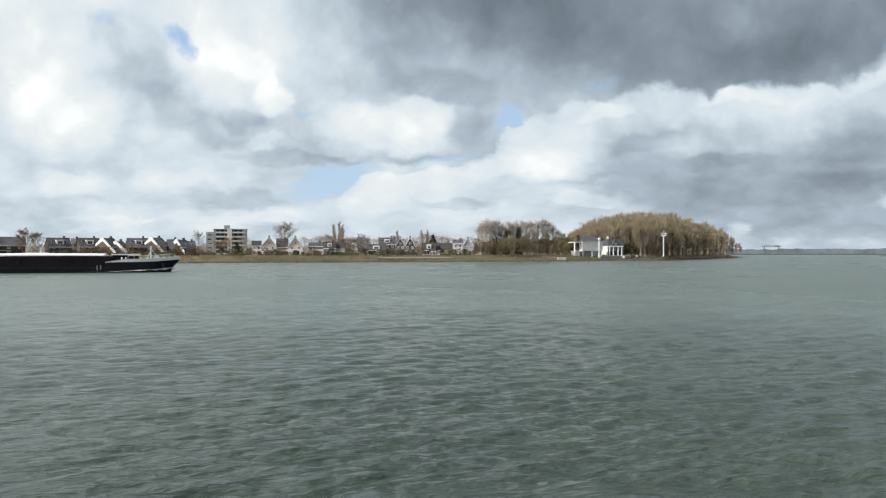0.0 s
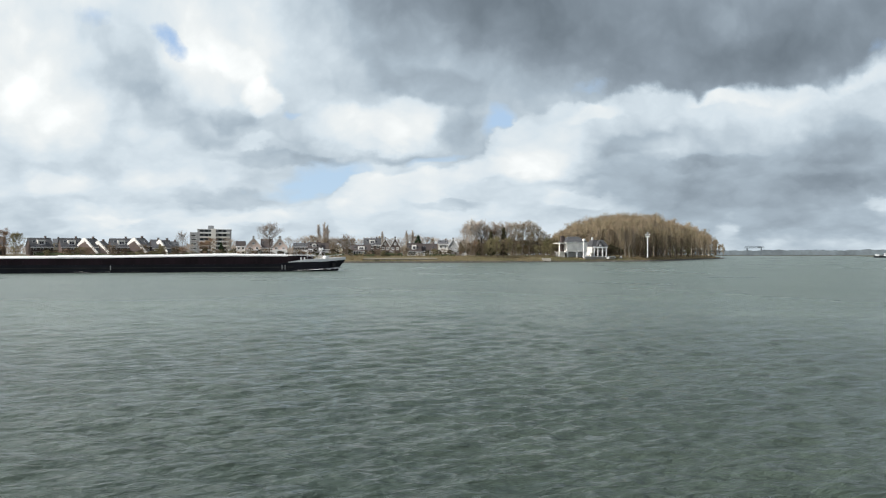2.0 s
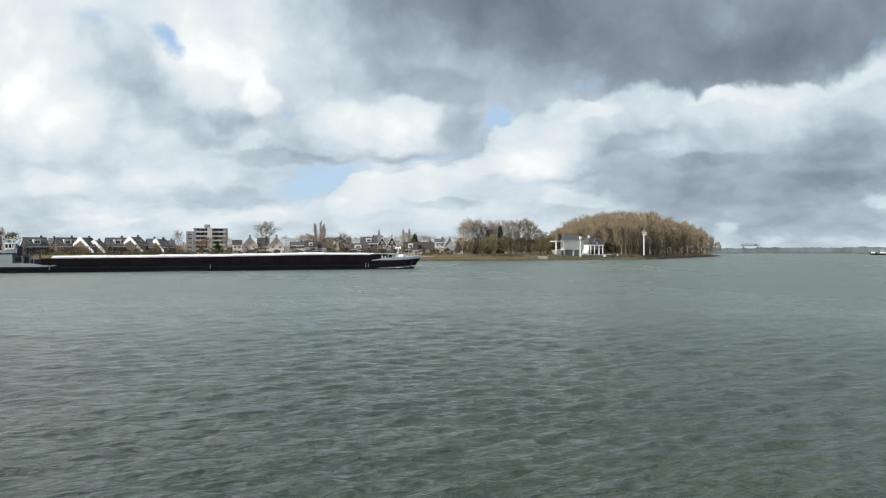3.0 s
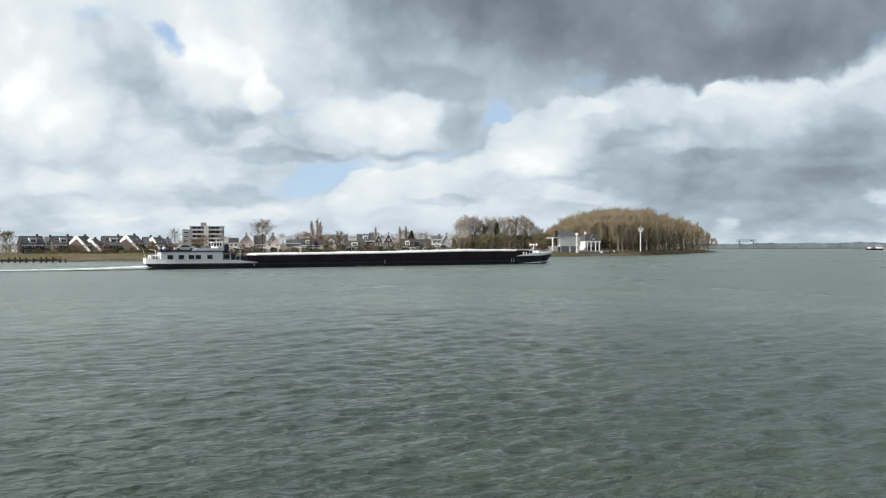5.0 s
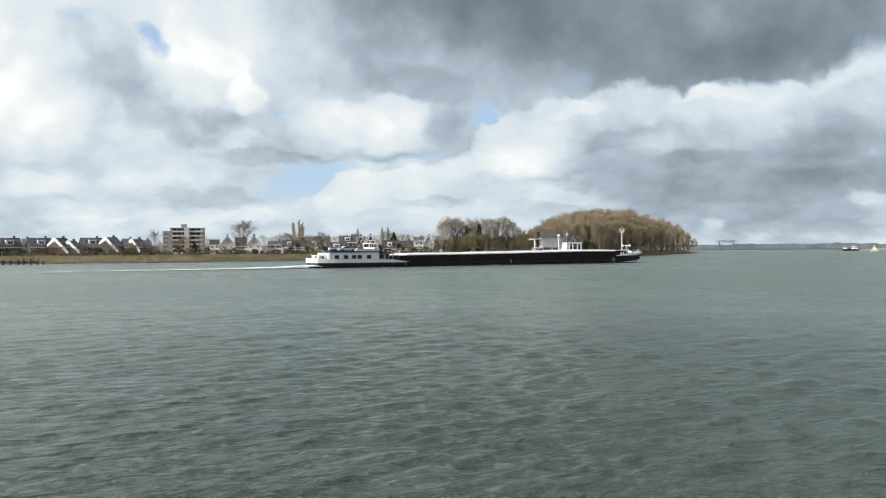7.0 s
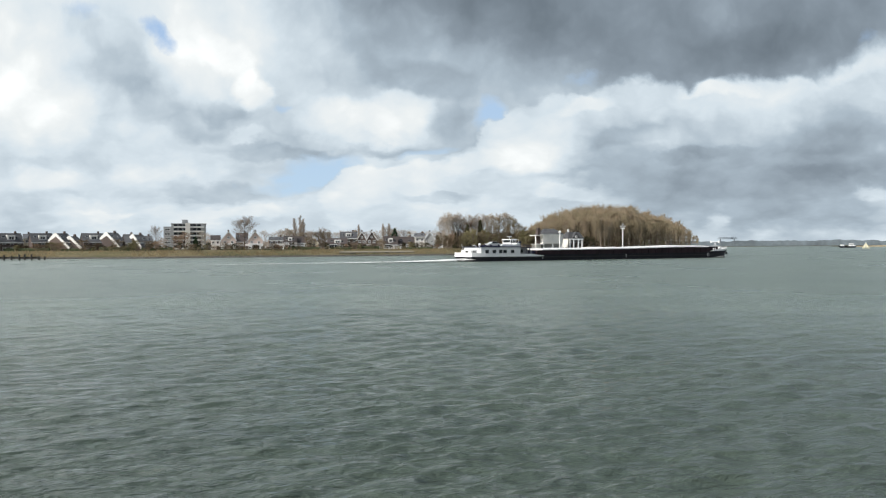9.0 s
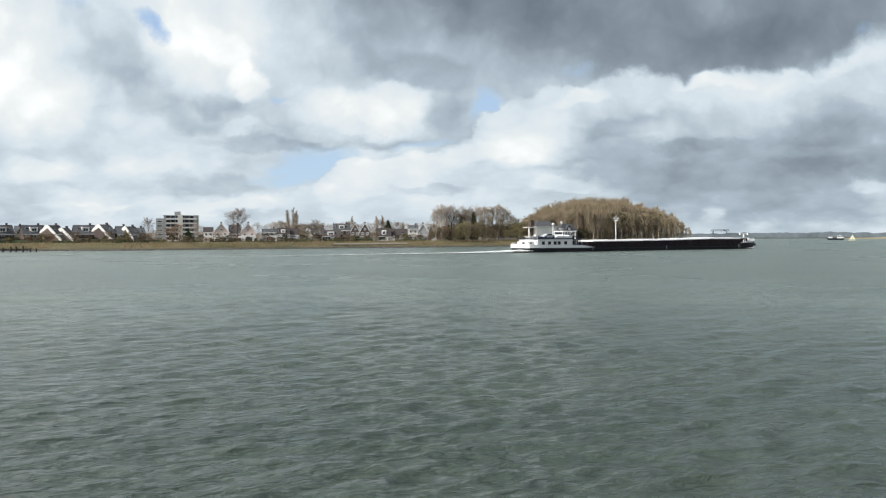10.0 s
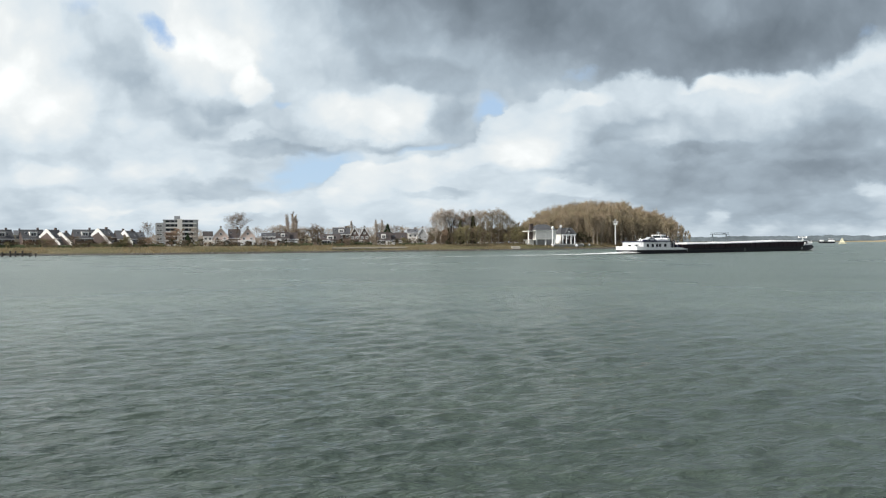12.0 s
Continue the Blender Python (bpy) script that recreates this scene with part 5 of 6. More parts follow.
def build_trees():
    rng = random.Random(33)
    bare = "bare deciduous tree with fine brown twigs"
    shrub = "leafless garden shrub with brown twigs"
    # the tree before the white and pink gabled houses, and other single trees
    tree("round", -15.0, 352, 15.4, "large solitary bare tree with a round crown", wide=0.95, seed=1)
    tree("open", -21.0, 352, 11.5, "slender bare tree with pale twigs", wide=0.7, seed=2)
    for a, far, h in ((-11.45, 420, 18.8), (-11.07, 424, 20.0), (-10.85, 421, 18.4)):
        tree("poplar", a, far, h, "tall slender bare poplar", "poplar", wide=1.45, group="poplars")
    for a, far, h in ((-6.8, 425, 14.6), (-5.0, 440, 15.4), (-4.55, 440, 15.6)):
        tree("poplar", a, far, h, "tall slender bare poplar", "poplar", wide=1.6, group="poplars")
    conifer(-4.15, 418, 11.2, "dark green pointed conifer behind the roofs", 0.42)
    conifer(1.25, 405, 13.0, "bare trunk thickly clad in dark ivy", 0.13, "ivy", "ivy_tree")
    conifer(2.2, 411, 15.2, "tall bare trunk thickly clad in dark ivy", 0.13, "ivy", "ivy_tree")
    conifer(0.35, 399, 8.5, "ivy-clad stump among the bushes", 0.2, "ivy", "ivy_tree")
    tree("brown", -19.1, 360, 8.6, "low red-brown tree before the apartment block", wide=1.3, seed=0)
    tree("brown", -19.6, 364, 7.4, bare, wide=1.2, seed=1)
    conifer(-18.35, 360, 6.6, "dark green garden conifer")
    for a, far, h in ((-17.9, 372, 9.5), (-17.5, 378, 8.5), (-20.4, 360, 6.0), (-14.95, 390, 9), (-13.6, 396, 10.5), (-13.0, 400, 9.5), (-12.5, 402, 11.0), (-12.2, 405, 10.5)):
        tree("haze", a, far, h, bare, wide=0.9, seed=rng.randrange(3))
    # two bushy trees left of the terraces
    tree("brown", -32.0, 334, 12.0, "round bushy bare tree beside the terraces", wide=1.0, seed=2)
    tree("olive", -31.3, 333, 10.8, "round olive-green bushy tree beside the terraces", wide=0.9, seed=1)
    tree("brown", -34.2, 336, 13.5, bare, seed=1)
    # garden trees behind the village
    for i in range(30):
        a = -12.4 + i * 0.385 + rng.uniform(-0.12, 0.12)
        tree(rng.choice(("haze", "haze", "open", "wood_red")), a, 428 + rng.uniform(-6, 30), rng.uniform(8.5, 12.5), bare, wide=rng.uniform(0.85, 1.2), group="garden trees", seed=rng.randrange(3))
    # brown bushes between the houses
    for a, far, h in ((-10.5, 372, 6.0), (-10.1, 374, 5.4), (-9.5, 376, 5.2), (-9.2, 400, 8.5), (-10.7, 400, 9.0), (-9.7, 404, 9.6), (-5.3, 388, 4.5), (-5.0, 384, 4.2), (-3.0, 396, 4.0), (-0.9, 396, 4.2)):
        tree("shrub", a, far, h, shrub, "shrub", group="garden shrubs", seed=rng.randrange(3), name="shrub")
    # hedge line and shrubs along the gardens
    for i in range(110):
        a = -29.6 + i * 0.268 + rng.uniform(-0.16, 0.16)
        near = 312 + max(0, (a + 19.5)) * 3.4 + 20
        kind = rng.choice(("shrub", "olive", "shrub", "brown"))
        tree(kind, a, near + rng.uniform(-3, 7), rng.choice((1.2, 1.6, 2.0, 2.6, 3.6)) * (1.25 if a < -20 else 0.9) * rng.uniform(0.8, 1.2), "low garden shrub along the top of the bank", "shrub", wide=1.4, z=3.0, group="shrubs along the bank", seed=rng.randrange(3), name="shrub")
    # tall trees between the village and the villa
    for a, far, h, k in ((-0.55, 408, 17.3, "fan"), (-0.2, 404, 18.6, "fan"), (0.25, 410, 19.2, "fan"), (0.75, 408, 18.4, "open"), (0.95, 408, 16.6, "open"), (1.7, 412, 18.4, "fan"), (2.1, 416, 19.0, "poplar"), (2.45, 416, 18.2, "fan"), (1.35, 414, 15.2, "brown")):
        tree(k, a, far, h, "tall bare tree with dark upright limbs", wide=0.75 if k == "open" else 1.0 if k == "fan" else 1.3, group="tall bare trees", seed=rng.randrange(3))
    for a, far, h, k in ((2.75, 428, 18.5, "wood_red"), (3.15, 431, 19.5, "wood_red"), (3.6, 434, 19.2, "wood_red"), (4.05, 436, 20.1, "wood_red"), (4.4, 438, 19.0, "wood"), (4.75, 442, 16.9, "wood"), (5.15, 444, 14.2, "wood"), (5.5, 446, 12.5, "wood"), (3.4, 422, 13.3, "wood"), (4.2, 424, 12.3, "wood"), (2.9, 420, 11.9, "wood_red"), (4.9, 426, 10.9, "wood"), (5.4, 432, 10.4, "olive")):
        tree(k, a, far, h, "bare tree with brown and ochre twigs", wide=0.9, group="trees beside the villa", seed=rng.randrange(4))
    for a, far, h, k in ((0.1, 392, 8.1, "brown"), (0.9, 394, 6.6, "olive"), (1.25, 396, 9.0, "olive"), (1.7, 396, 10.0, "olive"), (2.1, 400, 9.1, "shrub"), (2.5, 404, 10.0, "olive"), (2.9, 408, 8.5, "shrub"), (3.3, 412, 6.6, "olive"), (3.8, 408, 5.7, "shrub"), (4.6, 410, 5.9, "olive"), (5.2, 412, 7.6, "olive"), (5.75, 416, 7.1, "olive"), (-0.3, 392, 7.1, "shrub"), (0.5, 392, 6.6, "shrub"), (6.1, 444, 8.5, "olive")):
        tree(k, a, far, h, "dense olive-brown bush near the villa", "bush", wide=0.85, group="bushes near the villa", seed=rng.randrange(3), name="bush")
    for i in range(46):
        a = -29.5 + i * 0.63 + rng.uniform(-0.25, 0.25)
        far = 336 + max(0, a + 19.5) * 3.0 + rng.uniform(2, 9)
        tree("evergreen", a, far, rng.uniform(1.6, 3.8), "dark evergreen garden shrub", "shrub", wide=rng.uniform(0.9, 1.5), z=3.0, group="evergreen shrubs", seed=rng.randrange(3), name="evergreen_shrub")
    for a, h in ((9.95, 6.5), (10.3, 5.2), (6.6, 5.6), (10.7, 4.0)):
        tree("evergreen", a, 440, h, "dark evergreen bush beside the villa", "shrub", group="evergreen shrubs", seed=rng.randrange(3), name="evergreen_shrub")
    x, y = bearing(0.52, 404)
    ob = thing("trunk_post", "dark bare tree trunk with a forked top", "tree", pose(x, y, 3.0))
    part("trunk", rod((0, 0, -0.4), (0.3, 0, 9.5), 0.55, 0.35, None, 8), "dark_wood", ob)
    part("limb", rod((0.3, 0, 9.2), (-1.6, 0, 13.0), 0.3, 0.12), "dark_wood", ob)
    part("limb", rod((0.3, 0, 9.2), (2.4, 0, 13.6), 0.3, 0.12), "dark_wood", ob)
    x, y = bearing(3.42, 436)
    ob = thing("pole", "pale slender pole beside the bushes", "pole", pose(x, y, 3.0))
    part("shaft", rod((0, 0, -0.4), (0, 0, 11.5), 0.22, 0.12), "cream", ob)


build_terraces()
build_flat()
build_village()
build_villa()
build_mast()
build_crane()
build_jetty()
build_wood()
build_background()
build_thickets()
build_hedges()
build_trees()


# ---- the river barge ----


def half_width(s):
    if s < 6:
        return 4.5 + 1.2 * math.sin(s / 6 * math.pi / 2)
    if s > 96:
        return 5.7 * max(0.03, 1 - ((s - 96) / 14.2) ** 2.2)
    return 5.7


def strip_along(stations, low, high, out=0.0, thick=0.12, side=0):
    """A plate that follows the hull's side from station to station; side: -1, 1 or 0 for both with the bow's turn."""
    bm = bmesh.new()
    for sg in ((-1, 1) if side == 0 else (side,)):
        rings = []
        for s in stations:
            w = half_width(s) + out
            z0, z1 = low(s), high(s)
            rings.append([bm.verts.new(c) for c in ((s, sg * w, z0), (s, sg * (w + 0.04), z1), (s, sg * max(0.01, w - thick), z1), (s, sg * max(0.01, w - thick), z0))])
        for a, b in zip(rings, rings[1:]):
            for j in range(4):
                bm.faces.new((a[j], a[(j + 1) % 4], b[(j + 1) % 4], b[j]))
        bm.faces.new(rings[0])
        bm.faces.new(rings[-1][::-1])
    bmesh.ops.recalc_face_normals(bm, faces=bm.faces[:])
    return bm


def build_barge():
    ob = thing("river_barge", "long black river barge with white hatch covers and stern cabin", "barge")
    interp = lambda s, pts: float(np.interp(s, [p[0] for p in pts], [p[1] for p in pts]))
    sheer = lambda s: interp(s, ((0, 1.35), (24, 1.25), (25.5, 1.75), (92, 1.75), (95.5, 2.25), (104, 2.35), (110, 2.75)))
    # hull
    bm = bmesh.new()
    rings = []
    for s in [0, 0.8, 2, 4, 6, 12, 20, 24, 25.5, 40, 60, 80, 92, 95.5, 98, 100, 102, 104, 106, 107.5, 108.8, 109.6, 110.2]:
        w, z = half_width(s), sheer(s)
        rake = 0.0 if s < 104 else (s - 104) / 6
        keel = -1.2
        foot = max(0.02, w * (1 - 0.45 * rake))
        lo = s - 2.6 * rake
        aft = max(0.0, (2 - s)) * 0.9
        rings.append([bm.verts.new(c) for c in ((s, -w, z), (lo + (s - lo) * 0.5 + aft * 0.2, -(w + foot) / 2, z * 0.45), (lo + aft, -foot, keel), (lo + aft, foot, keel), (lo + (s - lo) * 0.5 + aft * 0.2, (w + foot) / 2, z * 0.45), (s, w, z))])
    for a, b in zip(rings, rings[1:]):
        for j in range(5):
            bm.faces.new((a[j], a[j + 1], b[j + 1], b[j]))
        bm.faces.new((a[5], a[0], b[0], b[5]))
    bm.faces.new(rings[0])
    bm.faces.new(rings[-1][::-1])
    bmesh.ops.recalc_face_normals(bm, faces=bm.faces[:])
    hull = part("hull", bm, "hull", ob)
    part("rubbing_strake", strip_along([1, 4, 8, 16, 24, 40, 60, 80, 92, 96], lambda s: 0.95, lambda s: 1.15, 0.05, 0.1), "rubber", hull)
    # white bulwarks at stern and bow
    aft = [0.0, 0.8, 2, 4, 6, 10, 16, 20, 22, 24.5]
    part("stern_bulwark", strip_along(aft, lambda s: sheer(s) - 0.02, lambda s: interp(s, ((0, 2.55), (2, 2.3), (6, 2.1), (20, 2.0), (24.5, 1.35))), 0.03), "white", ob, "white painted stern bulwark")
    part("transom", box(-0.12, 0.03, -4.5, 4.5, 1.3, 2.5), "white", ob, "white transom")
    fore = [95, 97, 99, 101, 103, 105, 106.5, 108, 109, 109.8, 110.2]
    part("bow_bulwark", strip_along(fore, lambda s: sheer(s) - 0.02, lambda s: sheer(s) + interp(s, ((95, 0.12), (99, 0.6), (110, 0.7))), 0.03), "white", ob, "white painted bow bulwark")
    part("gangway", box(24, 96, -5.62, 5.62, 1.70, 1.78), "hull", ob)
    # hold coaming
    top = lambda s: interp(s, ((22, 3.0), (40, 3.1), (55, 3.2), (70, 3.45), (80, 3.6), (92, 3.6), (96, 3.55)))
    bm = bmesh.new()
    st = [22, 30, 40, 50, 60, 70, 80, 92, 96]
    rings = [[bm.verts.new(c) for c in ((s, -5.3, 1.6), (s, -5.3, top(s)), (s, 5.3, top(s)), (s, 5.3, 1.6))] for s in st]
    for a, b in zip(rings, rings[1:]):
        for j in range(4):
            bm.faces.new((a[j], a[(j + 1) % 4], b[(j + 1) % 4], b[j]))
    bm.faces.new(rings[0])
    bm.faces.new(rings[-1][::-1])
    bmesh.ops.recalc_face_normals(bm, faces=bm.faces[:])
    coaming = part("coaming", bm, "maroon", ob, "dark maroon hold coaming")
    for i in range(24):
        s = 24.5 + i * 3.0
        part("stiffener", box(s, s + 0.14, -5.42, -5.301, 1.8, top(s) - 0.05), "maroon", coaming)
    # hatch covers, with a ridge each
    rng = random.Random(3)
    n = 13
    for i in range(n):
        s0 = 24.0 + i * 5.45
        s1 = s0 + 5.4
        crown = 0.55 + (0.05 if i % 3 == 1 else 0.0) + (0.06 if i in (4, 5, 9, 10) else 0)
        bm = bmesh.new()
        a, b = [], []
        for y, f in ((-5.45, 0.0), (-5.4, 0.42), (-3.0, 0.85), (0, 1.0), (3.0, 0.85), (5.4, 0.42), (5.45, 0.0)):
            a.append(bm.verts.new((s0, y, top(s0) + 0.02 + crown * f)))
            b.append(bm.verts.new((s1, y, top(s1) + 0.02 + crown * f)))
        for j in range(6):
            bm.faces.new((a[j], a[j + 1], b[j + 1], b[j]))
        bm.faces.new(a)
        bm.faces.new(b[::-1])
        bm.faces.new((a[0], b[0], b[6], a[6]))
        bmesh.ops.recalc_face_normals(bm, faces=bm.faces[:])
        part("hatch_cover", bm, "hatch", ob)
    # stern cabin
    cab = part("cabin", box(3.0, 16.6, -4.55, 4.55, 1.3, 3.95, None, 0.08), "white", ob, "white painted stern cabin")
    for s in (5.0, 7.4, 9.6, 11.1, 13.7):
        w = window(cab, s, -4.57, 2.75, 1.35, 1.1, split=False)
    part("cabin_roof", box(2.6, 17.0, -4.9, 4.9, 3.96, 4.18, None, 0.05), "navy", ob, "dark blue cabin roof edge")
    part("porch", box(16.62, 20.0, -3.4, 3.4, 1.3, 3.7, None, 0.05), "steel", ob, "grey recessed porch behind the cabin")
    part("porch_window", box(17.0, 18.3, -3.47, -3.401, 2.3, 3.3), "glass", ob)
    part("porch_door", box(18.7, 19.6, -3.46, -3.401, 1.4, 3.4), "navy", ob)
    part("aft_house", box(0.9, 2.99, -2.6, 2.6, 1.3, 3.2, None, 0.08), "white", ob)
    for i in range(6):
        part("stanchion", rod((0.3 + i * 0.7, -4.3, 2.3), (0.3 + i * 0.7, -4.3, 3.3), 0.04, 0.04), "white", ob)
    part("stern_rail", rod((0.2, -4.3, 3.3), (4.0, -4.3, 3.3), 0.05, 0.05), "white", ob)
    part("upper_deckhouse", prism([(9.6, 4.19), (17.0, 4.19), (16.9, 4.75), (11.0, 4.85)], -4.0, 4.0), "white", ob)
    part("roof_coaming", box(3.1, 9.5, -4.7, -4.45, 4.19, 4.42), "navy", ob)
    # open after deck: dark doorway, davit, dome and a gas bottle locker
    part("after_door", box(0.84, 0.899, -1.2, 0.2, 1.4, 3.0), "dark_wood", ob)
    part("side_door", box(1.6, 2.4, -2.66, -2.601, 1.4, 3.0), "dark_wood", ob)
    part("davit", rod((2.0, -3.6, 1.4), (2.0, -3.6, 4.3), 0.10, 0.08), "white", ob)
    part("davit_arm", rod((2.0, -3.6, 4.3), (0.4, -3.9, 4.6), 0.08, 0.06), "white", ob)
    part("satellite_dome", ball(3.9, -2.4, 4.75, 0.42), "white", ob)
    part("dome_stand", rod((3.9, -2.4, 4.18), (3.9, -2.4, 4.45), 0.14, 0.14), "white", ob)
    part("roof_locker", box(4.6, 5.4, -3.9, -2.7, 4.19, 4.7, None, 0.04), "navy", ob)
    # wheelhouse
    wh = part("wheelhouse", box(14.9, 16.9, -1.9, 1.9, 4.18, 5.25, None, 0.06), "white", ob, "white wheelhouse with dark windows all round")
    part("wheelhouse_window", box(14.98, 16.84, -1.85, 1.85, 5.252, 6.05), "glass", wh)
    for x, y in ((14.95, -1.86), (15.6, -1.86), (16.24, -1.86), (16.84, -1.86), (16.84, 0), (16.84, 1.85), (14.95, 1.85)):
        part("mullion", box(x - 0.1, x + 0.1, y - 0.07, y + 0.07, 5.252, 6.06), "white", wh)
    part("wheelhouse_roof", box(14.6, 17.2, -2.2, 2.2, 6.06, 6.32, None, 0.1), "white", wh)
    part("wing", box(15.4, 16.8, -4.2, -1.91, 4.76, 5.1, None, 0.05), "white", ob)
    part("radar_mast", rod((15.9, 0, 6.3), (15.9, 0, 7.1), 0.1, 0.06), "white", wh)
    part("radar_scanner", box(15.1, 16.7, -0.12, 0.12, 6.95, 7.12), "white", wh)
    part("funnel", box(17.3, 18.3, -2.6, -1.6, 3.71, 5.7, None, 0.12), "navy", ob, "dark blue exhaust funnel")
    part("lamp_post", rod((16.75, -3.2, 4.7), (16.75, -3.2, 6.3), 0.06, 0.05), "white", ob)
    part("flag_pole", rod((0.2, 0, 2.2), (-0.6, 0, 5.0), 0.05, 0.03), "white", ob)
    # dark blue machinery and awning before the wheelhouse
    part("engine_casing", box(20.1, 23.4, -4.2, 4.2, 1.3, 2.8, None, 0.1), "navy", ob, "dark blue deck casing")
    part("awning", box(17.05, 20.8, -4.5, 4.5, 3.74, 3.92, None, 0.05), "navy", ob, "dark blue awning")
    for s in (18.4, 20.6):
        part("awning_post", rod((s, -4.2, 1.3), (s, -4.2, 3.75), 0.07, 0.07), "white", ob)
    part("deck_crane", rod((21.6, -2.2, 2.8), (21.6, -2.2, 4.3), 0.16, 0.14), "navy", ob)
    part("crane_jib", rod((21.6, -2.2, 4.3), (19.4, -2.2, 4.7), 0.12, 0.09), "navy", ob)
    part("liferaft", rod((22.9, -4.2, 2.0), (24.1, -4.2, 2.0), 0.35, 0.35, None, 10), "white", ob)
    # draught marks as plain bars
    for s in (23.6, 56.4, 93.4, 94.1):
        part("draught_mark", box(s - 0.09, s + 0.09, -5.80, -5.72, 0.55, 1.6), "steel", hull)
    # foredeck
    part("fore_house", box(96.3, 101.4, -3.6, 3.6, 2.2, 3.75, None, 0.12), "maroon", ob, "dark forecastle house")
    part("fore_roof", box(96.05, 101.8, -3.9, 3.9, 3.75, 4.0, None, 0.05), "hatch", ob)
    part("winch", rod((105.2, -1.6, 3.2), (105.2, 1.6, 3.2), 0.55, 0.55, None, 12), "white", ob)
    part("winch_base", box(104.4, 106.0, -1.8, 1.8, 2.3, 2.9), "steel", ob)
    mast = part("fore_mast", rod((104.0, 0, 2.3), (104.0, 0, 5.6), 0.10, 0.08), "white", ob)
    part("yard", box(103.9, 104.1, -1.9, 1.9, 5.3, 5.48), "white", mast)
    for sg in (-1, 1):
        part("mast_light", box(103.85, 104.15, sg * 1.7 - 0.16, sg * 1.7 + 0.16, 5.0, 5.75, None, 0.03), "white", mast)
        part("mast_leg", rod((103.0, sg * 1.2, 2.3), (104.0, sg * 0.05, 4.9), 0.06, 0.05), "white", mast)
    part("mast_brace", rod((104.0, 0, 5.2), (106.0, 0, 2.6), 0.05, 0.05), "white", mast)
    for x, y in ((98.2, -4.2), (99.0, -4.3), (102.0, -3.6), (106.8, -1.4)):
        part("bollard", rod((x, y, 2.2), (x, y, 3.35), 0.16, 0.16, None, 8), "white", ob)
    for i in range(9):
        s = 99.5 + i * 1.2
        w = half_width(s) - 0.3
        part("stanchion", rod((s, -w, sheer(s)), (s, -w, sheer(s) + 1.35), 0.045, 0.045), "white", ob)
    for i in range(8):
        s, s2 = 99.5 + i * 1.2, 100.7 + i * 1.2
        part("bow_rail", rod((s, -half_width(s) + 0.3, sheer(s) + 1.35), (s2, -half_width(s2) + 0.3, sheer(s2) + 1.35), 0.05, 0.05), "white", ob)
    part("anchor", box(106.2, 107.0, -2.95, -2.5, 1.0, 1.9, None, 0.1), "rubber", ob)
    return ob


def build_car(parent):
    """A small saloon parked on the barge's cabin roof; it rides with the barge."""
    ob = part("car", prism([(6.0, 4.55), (6.1, 4.95), (6.9, 5.05), (7.6, 5.5), (9.1, 5.5), (9.8, 5.02), (10.5, 4.9), (10.6, 4.5), (10.4, 4.42), (6.2, 4.42)], -3.6, -1.95), "car", parent, "silver car parked on the cabin roof")
    part("side_window", prism([(7.1, 5.06), (7.65, 5.42), (9.05, 5.42), (9.6, 5.06)], -3.63, -3.61), "glass", ob)
    for s in (6.9, 9.7):
        part("wheel", rod((s, -3.62, 4.49), (s, -1.93, 4.49), 0.31, 0.31, None, 12), "rubber", ob)


def foam_strip(name, parent, points, label="", mound=0.0):
    """A strip of foam on the water: centre x, centre y, half width, cover."""
    verts, faces, cover = [], [], []
    across = 7
    for x, y, w, c in points:
        for j in range(across):
            k = j / (across - 1) * 2 - 1
            rise = 0.22 + mound * math.exp(-((x - 1) / 13) ** 2) * (1 - 0.8 * k * k) * (1 + 0.5 * noise.noise(Vector((x * 0.5, k * 2, 3)))) if x < 20 else 0.22 + mound * math.exp(-max(0.0, 108 - x) / 7) * (1 - 0.6 * k * k)
            verts.append((x, y + k * w, rise + 0.05 * noise.noise(Vector((x * 0.3, y + k * w, 0)))))
            cover.append(c * (1 - 0.75 * abs(k) ** 1.5))
    for i in range(len(points) - 1):
        for j in range(across - 1):
            a = i * across + j
            faces.append((a, a + 1, a + across + 1, a + across))
    me = bpy.data.meshes.new(name)
    me.from_pydata(verts, [], faces)
    at = me.attributes.new("cover", "FLOAT", "POINT")
    at.data.foreach_set("value", cover)
    me.materials.append(M["foam"])
    ob = new(name, me)
    ob.parent = parent
    if label:
        ob["label"] = label
    return ob


def build_wake(parent):
    bend = 0.00039
    pts = []
    for i in range(90):
        d = i * 3.4
        c = 1.0 if d < 22 else (0.95 - 0.42 * min(1, (d - 14) / 60) if d < 90 else 0.5 - 0.22 * min(1, (d - 90) / 200))
        pts.append((-d + 1.0, bend * d * d - 0.5, 5.4 + 1.4 * min(1, d / 12) - 4.8 * min(1, max(0, d - 14) / 50) + 0.4 * math.sin(d * 0.21), c * (1 if d < 25 else 0.97 + 0.6 * noise.noise(Vector((d * 0.024, 7.0, 0))))))
    foam_strip("wake", parent, pts, "white foam trail behind the propeller", 0.55)
    for sg in (-1, 1):
        pts = []
        for i in range(20):
            d = i * 0.9
            pts.append((109.0 - d * 1.0, sg * (0.6 + 5.6 * min(1, d / 11) ** 0.7 + d * 0.1), 0.5 + 0.8 * min(1, d / 6), 0.95 - 0.5 * (d / 17)))
        foam_strip("bow_wave", parent, pts, "white bow wave", 0.75)
    pts = [(100 - i * 4.0, -6.2 + 0.2 * math.sin(i), 0.35, 0.42) for i in range(24)]
    foam_strip("side_wash", parent, pts)


barge = build_barge()
build_car(barge)
build_wake(barge)


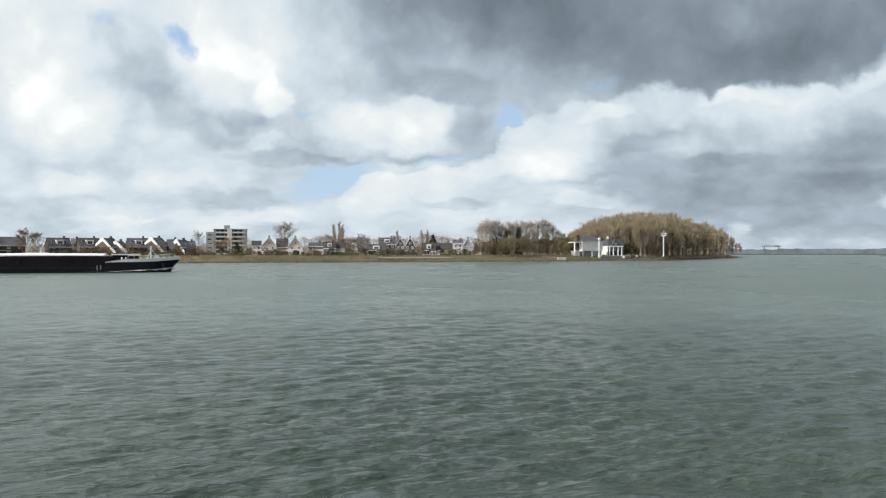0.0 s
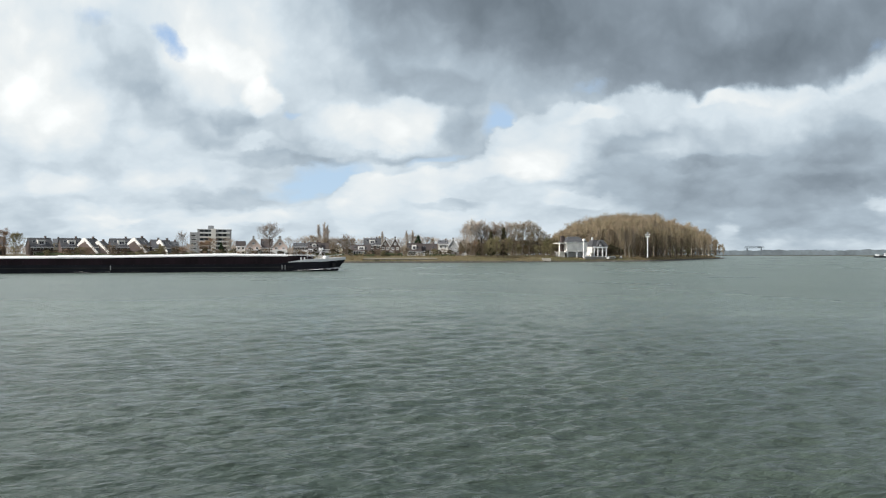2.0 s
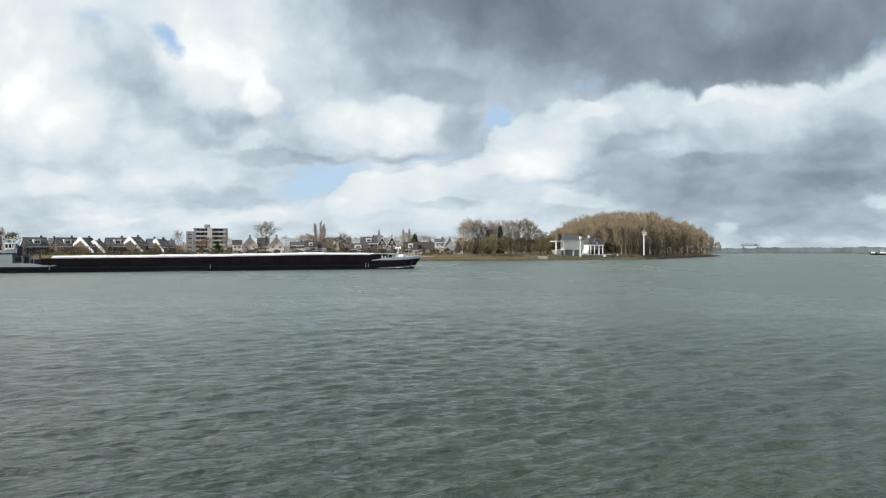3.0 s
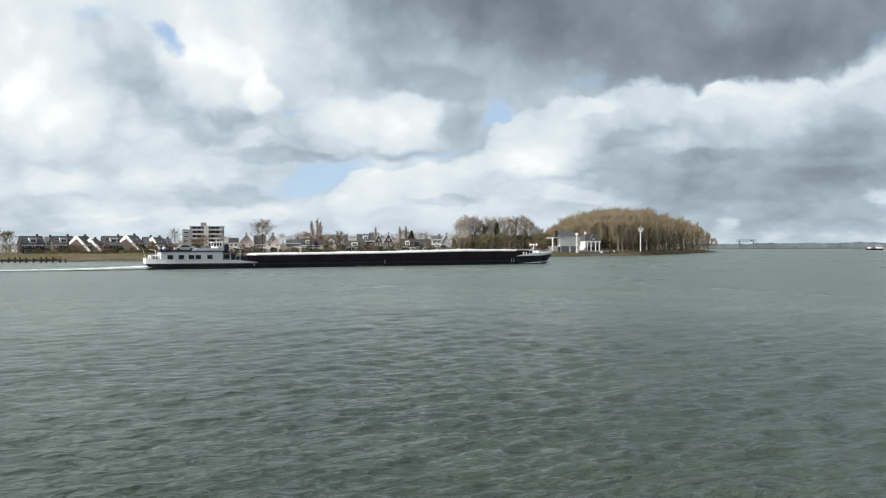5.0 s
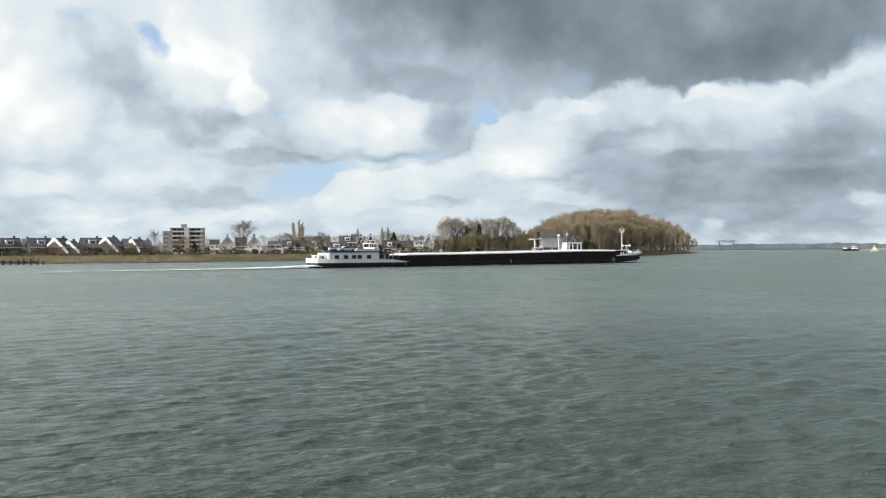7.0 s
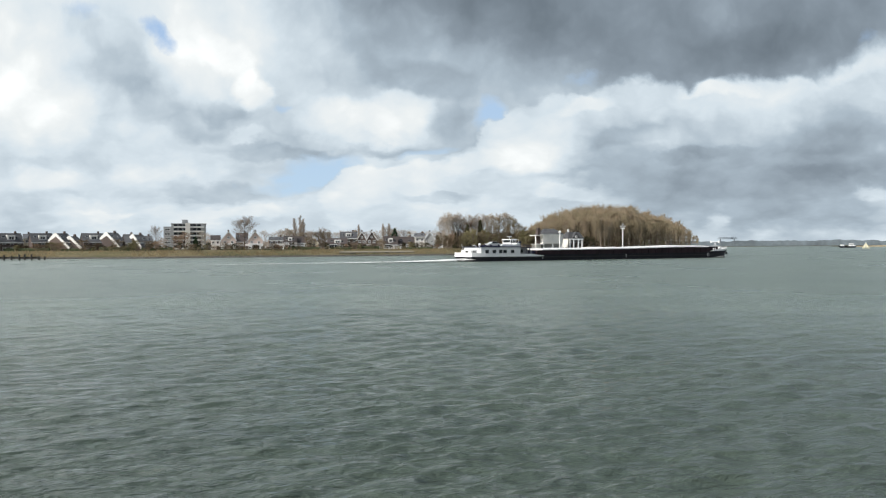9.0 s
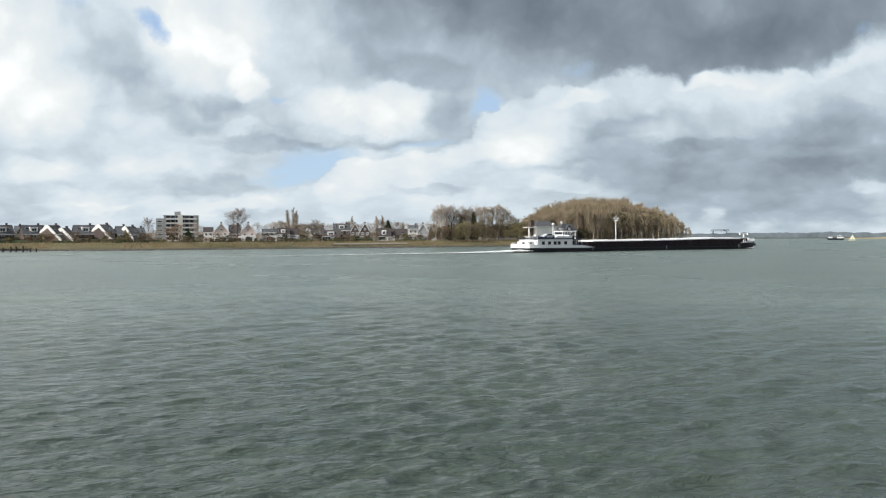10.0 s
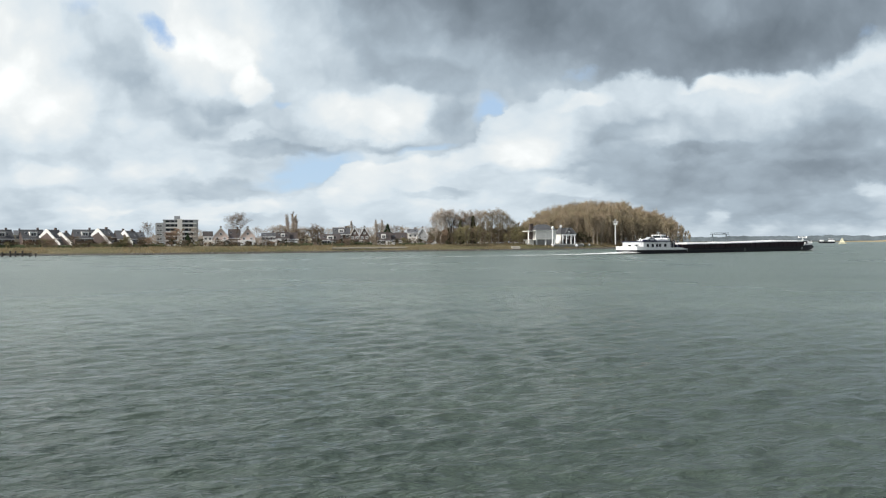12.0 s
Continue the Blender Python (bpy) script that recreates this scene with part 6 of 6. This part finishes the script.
# ---- boats far downstream ----
def build_sailboat():
    ob = thing("sailing_boat", "small far sailing boat with cream sails", "sailing boat")
    bm = bmesh.new()
    rings = []
    for i in range(8):
        t = i / 7
        w = 1.2 * math.sin(math.pi * (0.1 + 0.88 * t)) ** 0.6
        rings.append([bm.verts.new((7.5 * (t - 0.5), y * w, z)) for y, z in ((-1, 1.0), (-0.7, 0.1), (0, -0.3), (0.7, 0.1), (1, 1.0))])
    for a, b in zip(rings, rings[1:]):
        for j in range(4):
            bm.faces.new((a[j], a[j + 1], b[j + 1], b[j]))
        bm.faces.new((a[4], a[0], b[0], b[4]))
    bm.faces.new(rings[0])
    bm.faces.new(rings[-1][::-1])
    bmesh.ops.recalc_face_normals(bm, faces=bm.faces[:])
    part("hull", bm, "sail", ob)
    part("mast", rod((0.4, 0, 0.6), (0.4, 0, 6.8), 0.08, 0.05), "white", ob)
    part("mainsail", prism([(0.2, 1.3), (0.2, 6.6), (-1.0, 4.2), (-2.6, 1.4)], -0.05, 0.05), "sail", ob)
    part("jib", prism([(0.6, 1.6), (0.6, 6.0), (2.8, 1.2)], -0.05, 0.05), "sail", ob)
    return ob


def build_motor_vessel():
    ob = thing("motor_vessel", "far motor vessel with dark hull and white superstructure", "ship")
    part("hull", prism([(-9, 0.1), (-9.6, 2.0), (10, 2.2), (8.6, -0.4), (-9, -0.4)], -2.4, 2.4), "hull", ob)
    part("wheelhouse", box(-7.5, -2.0, -1.9, 1.9, 2.1, 5.6, None, 0.15), "white", ob)
    part("cabin", box(-9.0, -4.2, -2.1, 2.1, 2.0, 3.6, None, 0.1), "white", ob)
    part("foredeck_house", box(4.5, 8.4, -1.6, 1.6, 2.1, 4.2, None, 0.1), "white", ob)
    part("window", box(-7.4, -1.9, -1.95, 1.95, 4.2, 5.0), "glass", ob)
    part("mast", rod((-5, 0, 5.4), (-5, 0, 9.0), 0.12, 0.07), "white", ob)
    return ob


def build_gull():
    ob = thing("gull", "grey and white gull in flight", "bird")
    bm = bmesh.new()
    bmesh.ops.create_icosphere(bm, subdivisions=2, radius=0.09, matrix=Matrix.Diagonal((2.4, 1, 0.9, 1)))
    part("body", bm, "feather_white", ob)
    part("tail", prism([(-0.34, -0.01), (-0.18, -0.02), (-0.18, 0.02), (-0.34, 0.01)], -0.06, 0.06), "feather_white", ob)
    part("head", ball(0.22, 0, 0.03, 0.055), "feather_white", ob)
    for s in (-1, 1):
        own = bmesh.new()
        vs = [own.verts.new(c) for c in ((0.10, 0, 0.03), (-0.10, 0, 0.03), (0.14, s * 0.3, 0.13), (-0.06, s * 0.3, 0.13), (-0.02, s * 0.62, 0.06))]
        vt = [own.verts.new((v.co.x, v.co.y, v.co.z + 0.018)) for v in vs]
        for q in (vs, vt):
            own.faces.new((q[0], q[1], q[3], q[2]))
            own.faces.new((q[2], q[3], q[4]))
        for a, b in ((0, 2), (2, 4), (4, 3), (3, 1), (1, 0)):
            own.faces.new((vs[a], vs[b], vt[b], vt[a]))
        bmesh.ops.recalc_face_normals(own, faces=own.faces[:])
        part("wing", own, "feather_grey", ob)
    return ob


sailboat = build_sailboat()
vessel = build_motor_vessel()
gull = build_gull()


# ---- what moves ----
def barge_pose(t):
    """The barge swings slowly to port as it passes."""
    x, y, n = -171.79, 128.97, 48
    for i in range(n):
        q = t * (i + 0.5) / n
        v, a = 21.318 * (1 + 0.0053 * q), 0.397 + 0.01298 * q + 0.00037 * q * q
        x, y = x + v * math.cos(a) * t / n, y + v * math.sin(a) * t / n
    return pose(x, y, 0, 0, 0, math.degrees(0.397 + 0.01298 * t + 0.00037 * t * t))


def motions():
    walk(barge, [(t, barge_pose(t)) for t in range(13)])
    walk(sky, [(t, pose(0, 0, 0, 0, 0, -0.165 * (t - 6))) for t in (0, 4, 8, 12)])
    walk(water, [(t, pose(-0.35 * (t - 6), -0.55 * (t - 6), 0)) for t in (0, 4, 8, 12)])
    walk(sailboat, [(t, pose(820 * (0.5515 - 0.0063 * (t - 6.5)), 820, 0, 0, 0, 160)) for t in (0, 4, 8, 12)])
    walk(vessel, [(t, pose(1000 * u, 1000, 0, 0, 0, 172)) for t, u in ((0, 0.517), (5, 0.519), (9.5, 0.510), (12, 0.497))])
    walk(gull, [(t, pose(58.0 * (t - 1.49), 40, 14.4 + 2.4 * (t - 1.4), 12, 0, 4)) for t in (0, 4, 8, 12)])


motions()
